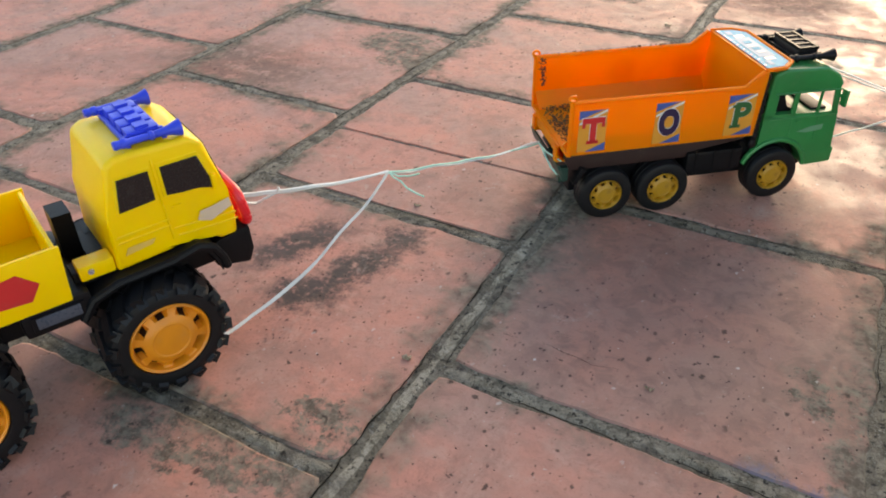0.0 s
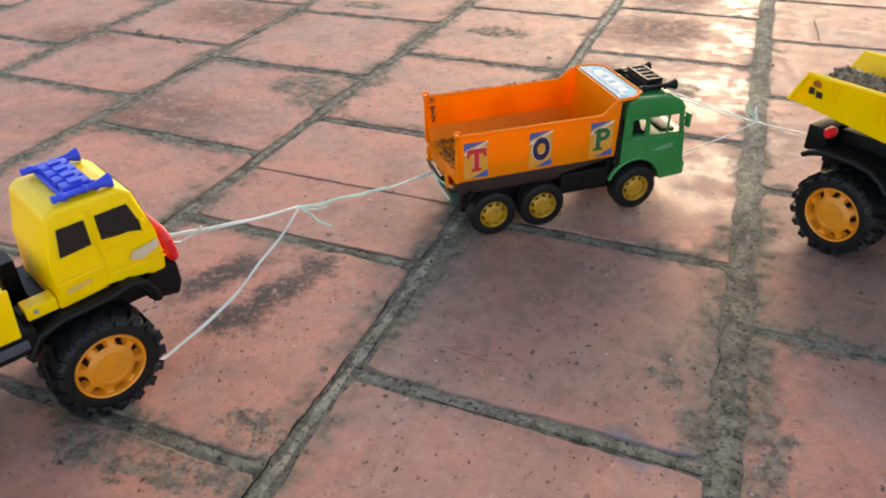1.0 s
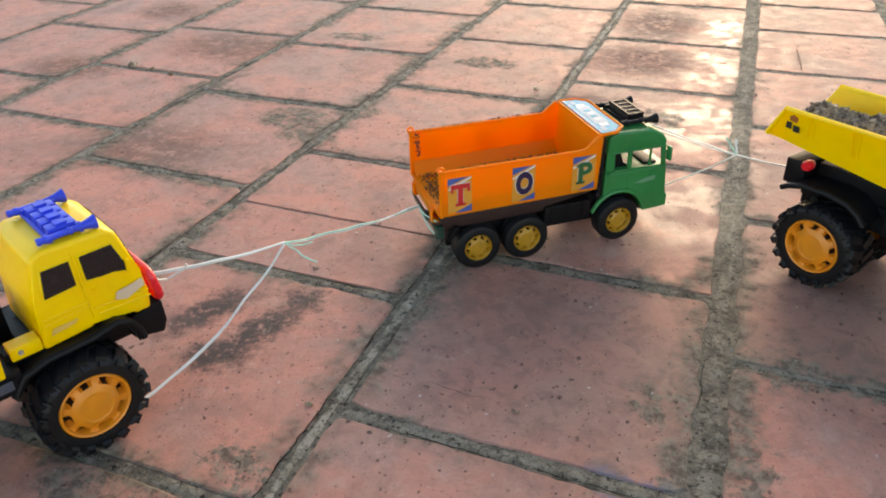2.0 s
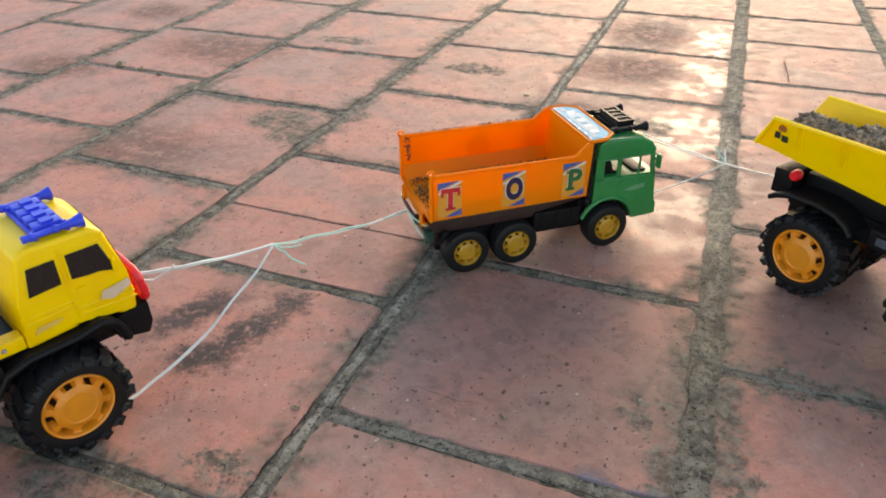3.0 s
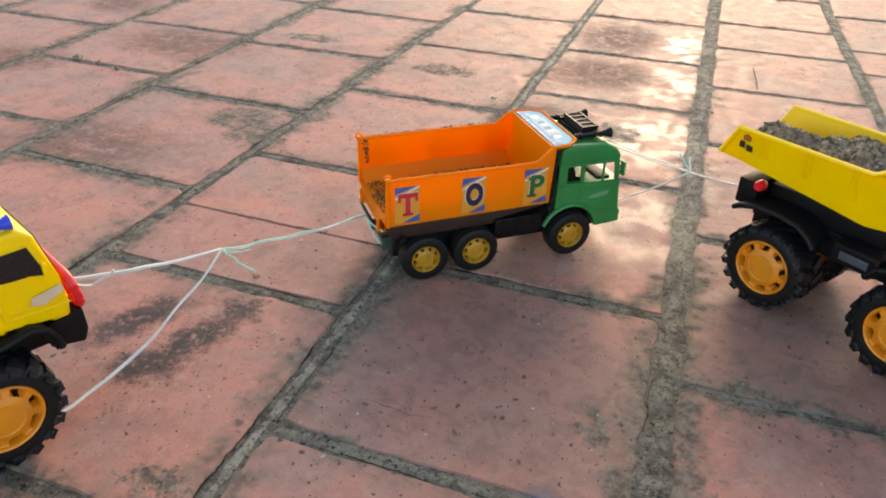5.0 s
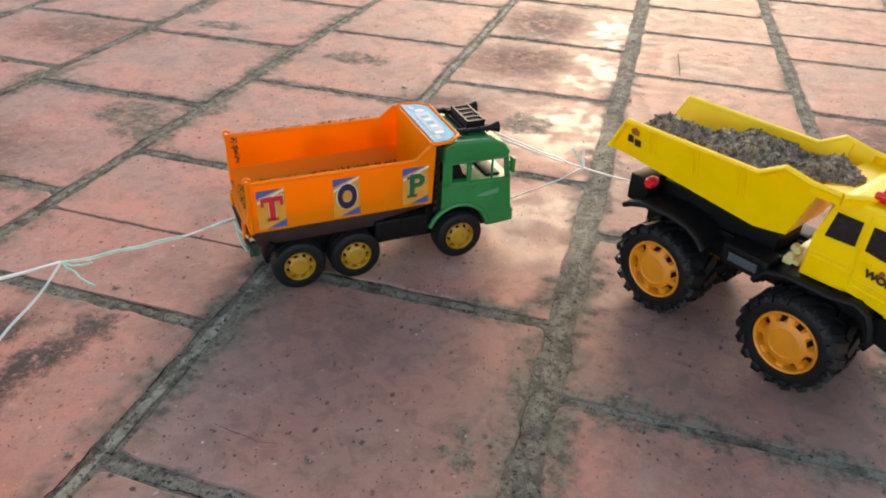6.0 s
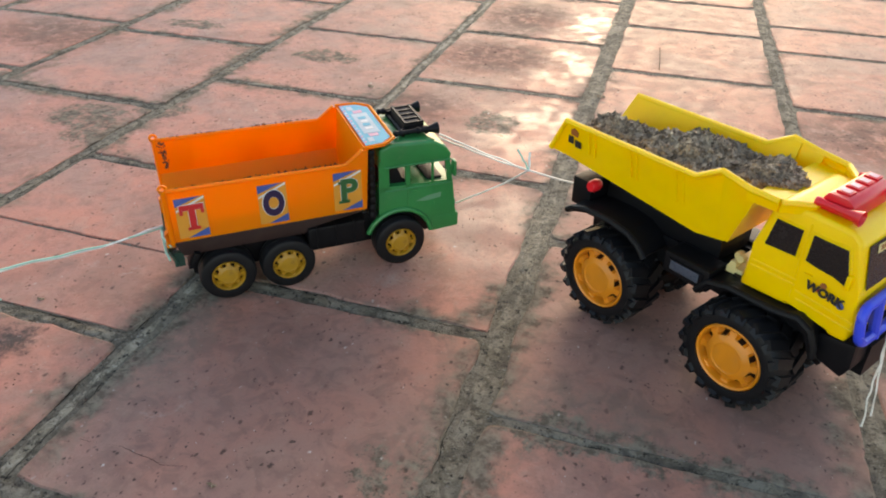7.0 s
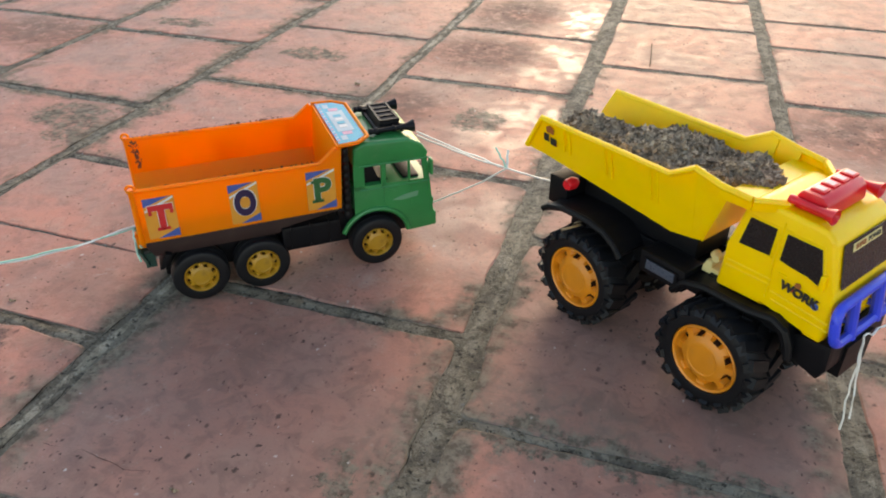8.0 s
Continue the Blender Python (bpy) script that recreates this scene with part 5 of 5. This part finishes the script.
def tile_mesh(cx, cy, quad, rng):
    """One worn tile: rough outline, rounded corners, sloping edge."""
    pts = []
    q = [Vector((x - cx, y - cy, 0)) for x, y in quad]
    for i in range(4):
        a, b, c = q[i - 1], q[i], q[(i + 1) % 4]
        r = rng.uniform(0.004, 0.011)
        pts.append(b + (a - b).normalized() * r)
        pts.append(b + ((a - b).normalized() + (c - b).normalized()) * r * 0.30)
        pts.append(b + (c - b).normalized() * r)
        for k in range(1, 20):
            pts.append(b.lerp(c, 0.05 + 0.045 * k + rng.uniform(-0.012, 0.012)))
    pts = [p * (1 + rng.uniform(-0.004, 0.003) + 0.026 * noise.noise((p.x * 22 + cx * 9, p.y * 22 + cy * 9, 4)) + 0.016 * noise.noise((p.x * 75 + cx * 9, p.y * 75, 7)) + 0.008 * noise.noise((p.x * 190, p.y * 190 + cx, 2))) for p in pts]
    tilt = (rng.uniform(-0.0015, 0.0015), rng.uniform(-0.0015, 0.0015), rng.uniform(0.0, 0.0006))
    h = lambda p: tilt[0] * p.x + tilt[1] * p.y + tilt[2]
    n = len(pts)
    verts = [(p.x * 0.985, p.y * 0.985, h(p)) for p in pts] + [(p.x, p.y, h(p) - 0.0016) for p in pts] + [(p.x * 1.01, p.y * 1.01, -0.014) for p in pts]
    faces = [tuple(range(n - 1, -1, -1))[::-1]]
    for k in (0, n):
        faces += [(k + i, k + n + i, k + n + (i + 1) % n, k + (i + 1) % n) for i in range(n)]
    return verts, faces


def lay_tiles():
    rng = random.Random(5)
    rest_v, rest_f = [], []
    for i in range(len(LINES) - 1):
        ys = list(CROSS.get(i, [0.5 + 0.16 * (i % 2)]))
        while ys[0] > -1.6:
            ys.insert(0, ys[0] - 0.314 - rng.uniform(-0.006, 0.006))
        while ys[-1] < 4.6:
            ys.append(ys[-1] + 0.310 + rng.uniform(-0.006, 0.006))
        for y0, y1 in zip(ys, ys[1:]):
            g = rng.uniform(0.0065, 0.0095) if y0 < 1.25 else rng.uniform(0.005, 0.008)
            k0, k1 = [0.03 * min(1.0, max(0.0, (y - 1.0) * 2)) for y in (y0, y1)]
            w = LINES[i + 1][0] - LINES[i][0]
            gl, gr = LINES[i][2], LINES[i + 1][2]
            quad = []
            ga, gb = [0.0016 if abs(y - 0.817) < 1e-6 else 0.0042 if abs(y - 0.693) < 1e-6 else g for y in (y0, y1)]
            for side, y, k, s in ((0, y0, k0, ga), (1, y0, k0, ga), (1, y1, k1, -gb), (0, y1, k1, -gb)):
                yy = y + s + k * (side - 0.5) * w
                quad.append((line_x(i + side, yy) + (gl if side == 0 else -gr), yy))
            cx, cy = sum(p[0] for p in quad) / 4, sum(p[1] for p in quad) / 4
            v, f = tile_mesh(cx, cy, quad, rng)
            if -2.3 < cx < 1.5 and -0.3 < cy < 3.3:
                me = bpy.data.meshes.new("tile")
                me.from_pydata(v, [], f)
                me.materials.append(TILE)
                ob = new("tile", me)
                ob.location = (cx, cy, 0)
                ob.parent = ground
            else:
                n = len(rest_v)
                rest_v += [(x + cx, y + cy, z) for x, y, z in v]
                rest_f += [tuple(n + j for j in face) for face in f]
    me = bpy.data.meshes.new("outer_tiles")
    me.from_pydata(rest_v, [], rest_f)
    me.materials.append(OUTER_TILE)
    ob = new("outer_tiles", me)
    ob.parent = ground
    tagged(ob, "", "", "", "stuff")


# ---- grit and litter on the ground ----
def grit():
    rng = random.Random(3)
    bm = bmesh.new()
    spots = []
    for _ in range(900):
        x, y = rng.uniform(-1.3, 0.6), rng.uniform(0.25, 1.9)
        if noise.noise((x * 5, y * 5, 2)) > -0.05:
            spots.append((x, y, 0.0004))
    for _ in range(420):
        c = rng.choice(((-0.49, 0.56, 0.03, 0.06), (-0.425, 0.55, 0.03, 0.07), (-0.06, 0.55, 0.09, 0.07), (-0.33, 0.47, 0.09, 0.08)))
        spots.append((rng.gauss(c[0], c[2]), rng.gauss(c[1], c[3]), 0.0004))
    grains(bm, spots, 0.0004, 0.0012, rng)
    ob = finish("grit", bm, plastic("dark_grit", (0.045, 0.030, 0.022), 0.9, 0.3), None, "", 0)
    tagged(ob, "scattered dark grit and crumbs on the tiles", "grit", "", "stuff")
    bm = bmesh.new()
    spots = []
    for _ in range(700):
        i = rng.choice((8, 9, 10, 11))
        y = rng.uniform(0.3, 1.6)
        if rng.random() < 0.5:
            spots.append((line_x(i, y) + rng.gauss(0, 0.010), y, -0.0008))
        else:
            x = rng.uniform(line_x(i, 1), line_x(min(i + 1, 12), 1))
            spots.append((x, rng.choice(CROSS[min(i, 11)]) + rng.gauss(0, 0.008), -0.0008))
    grains(bm, spots, 0.0007, 0.0020, rng)
    ob = finish("sand_grains", bm, plastic("pale_sand", (0.33, 0.30, 0.25), 0.95, 0.3), None, "", 0)
    tagged(ob, "pale sand grains caught in the cement joints", "sand", "", "stuff")


def crumb(x, y, size, seed):
    rng = random.Random(seed)
    bm = bmesh.new()
    grains(bm, [(x + rng.uniform(-1, 1) * size, y + rng.uniform(-1, 1) * size * 0.5, size * 0.35) for _ in range(5)], size * 0.4, size * 0.7, rng)
    ob = finish("soil_crumb", bm, SOIL, None, "", 0)
    return tagged(ob, "small dark crumb of soil lying on a tile", "soil crumb", "soil crumbs")


def twig(pts, r, label):
    bm = bmesh.new()
    tube(bm, pts, r, 6)
    ob = finish("twig", bm, plastic("dry_twig", (0.10, 0.055, 0.025), 0.8, 0.3), None)
    return tagged(ob, label, "twig")


for i in (7, 8, 9, 10, 11, 12):
    mortar_ridge([Vector((line_x(i, 0.15 + 0.006 * k), 0.15 + 0.006 * k, 0)) for k in range(390)], LINES[i][2] * 0.85, i, BRIGHT_MORTAR if i == 10 else PALE_MORTAR)
for i in (8, 9, 10, 11):
    for y in CROSS[i]:
        if y < 1.5 and abs(y - 0.817) > 0.01:
            a, b = line_x(i, y) + 0.012, line_x(i + 1, y) - 0.012
            mortar_ridge([Vector((a + (b - a) * k / 50, y, 0)) for k in range(51)], 0.0085, i + y, PALE_MORTAR)
def crack(pts, half, seed):
    """A thin ragged line of dirt in an open seam."""
    path = []
    for a, b in zip(pts, pts[1:]):
        n = max(2, int((Vector(b) - Vector(a)).length / 0.004))
        path += [Vector(a).lerp(Vector(b), k / n) for k in range(n)]
    verts, faces = [], []
    for i, p in enumerate(path):
        q = path[min(i + 1, len(path) - 1)] - path[max(i - 1, 0)]
        n = Vector((q.y, -q.x, 0)).normalized()
        c = p + n * (0.0030 * noise.noise((p.x * 45, p.y * 45, seed)) + 0.0014 * noise.noise((p.x * 160, p.y * 160, seed)))
        w = 0.55 * half * max(0.05, 0.55 + 1.3 * noise.noise((p.x * 30, p.y * 30, seed + 5)))
        verts += [tuple(c - n * w), tuple(c + n * w)]
    faces = [(2 * i, 2 * i + 2, 2 * i + 3, 2 * i + 1) for i in range(len(path) - 1)]
    me = bpy.data.meshes.new("crack")
    me.from_pydata(verts, [], faces)
    me.materials.append(CRACK)
    ob = new("crack", me)
    ob.parent = ground


for n, (i, off, y0, y1, w) in enumerate(((10, -0.0095, 0.33, 0.76, 0.0015), (10, 0.0085, 0.50, 0.62, 0.0009), (11, -0.0130, 0.62, 0.86, 0.0006), (9, -0.0080, 0.62, 1.30, 0.0014),
                                         (9, 0.0075, 0.80, 1.10, 0.0010), (10, -0.0085, 0.98, 1.45, 0.0016), (8, 0.0070, 0.90, 1.50, 0.0014))):
    crack([(line_x(i, y0 + (y1 - y0) * k / 8) + off, y0 + (y1 - y0) * k / 8, 0.0006) for k in range(9)], w, n)
for n, (i, y, off, w) in enumerate(((9, 0.676, 0.006, 0.0010), (10, 0.496, -0.007, 0.0012), (9, 0.990, -0.006, 0.0014), (8, 0.855, 0.006, 0.0012), (10, 0.797, 0.005, 0.0010), (9, 1.305, -0.006, 0.0016), (8, 1.163, 0.005, 0.0016))):
    a, b = line_x(i, y) + 0.012, line_x(i + 1, y) - 0.012
    crack([(a + (b - a) * k / 6, y + off, 0.0006) for k in range(7)], w, 20 + n)
crack([(-0.270, 0.555, 0.0010), (-0.235, 0.560, 0.0010), (-0.190, 0.556, 0.0010), (-0.165, 0.560, 0.0010)], 0.0004, 41)
grit()
for n, (x, y, s) in enumerate(((-0.329, 0.491, 0.0045), (-1.170, 1.235, 0.010), (-1.12, 1.225, 0.007), (-1.06, 1.215, 0.008), (-0.44, 0.70, 0.003), (0.02, 1.45, 0.005), (-0.14, 0.55, 0.003), (-0.35, 1.36, 0.005))):
    crumb(x, y, s, n)
twig([(0.097, 1.615, 0.0015), (0.094, 1.66, 0.003), (0.087, 1.735, 0.0018)], 0.0008, "thin dry twig lying on a sunlit tile")
lay_tiles()
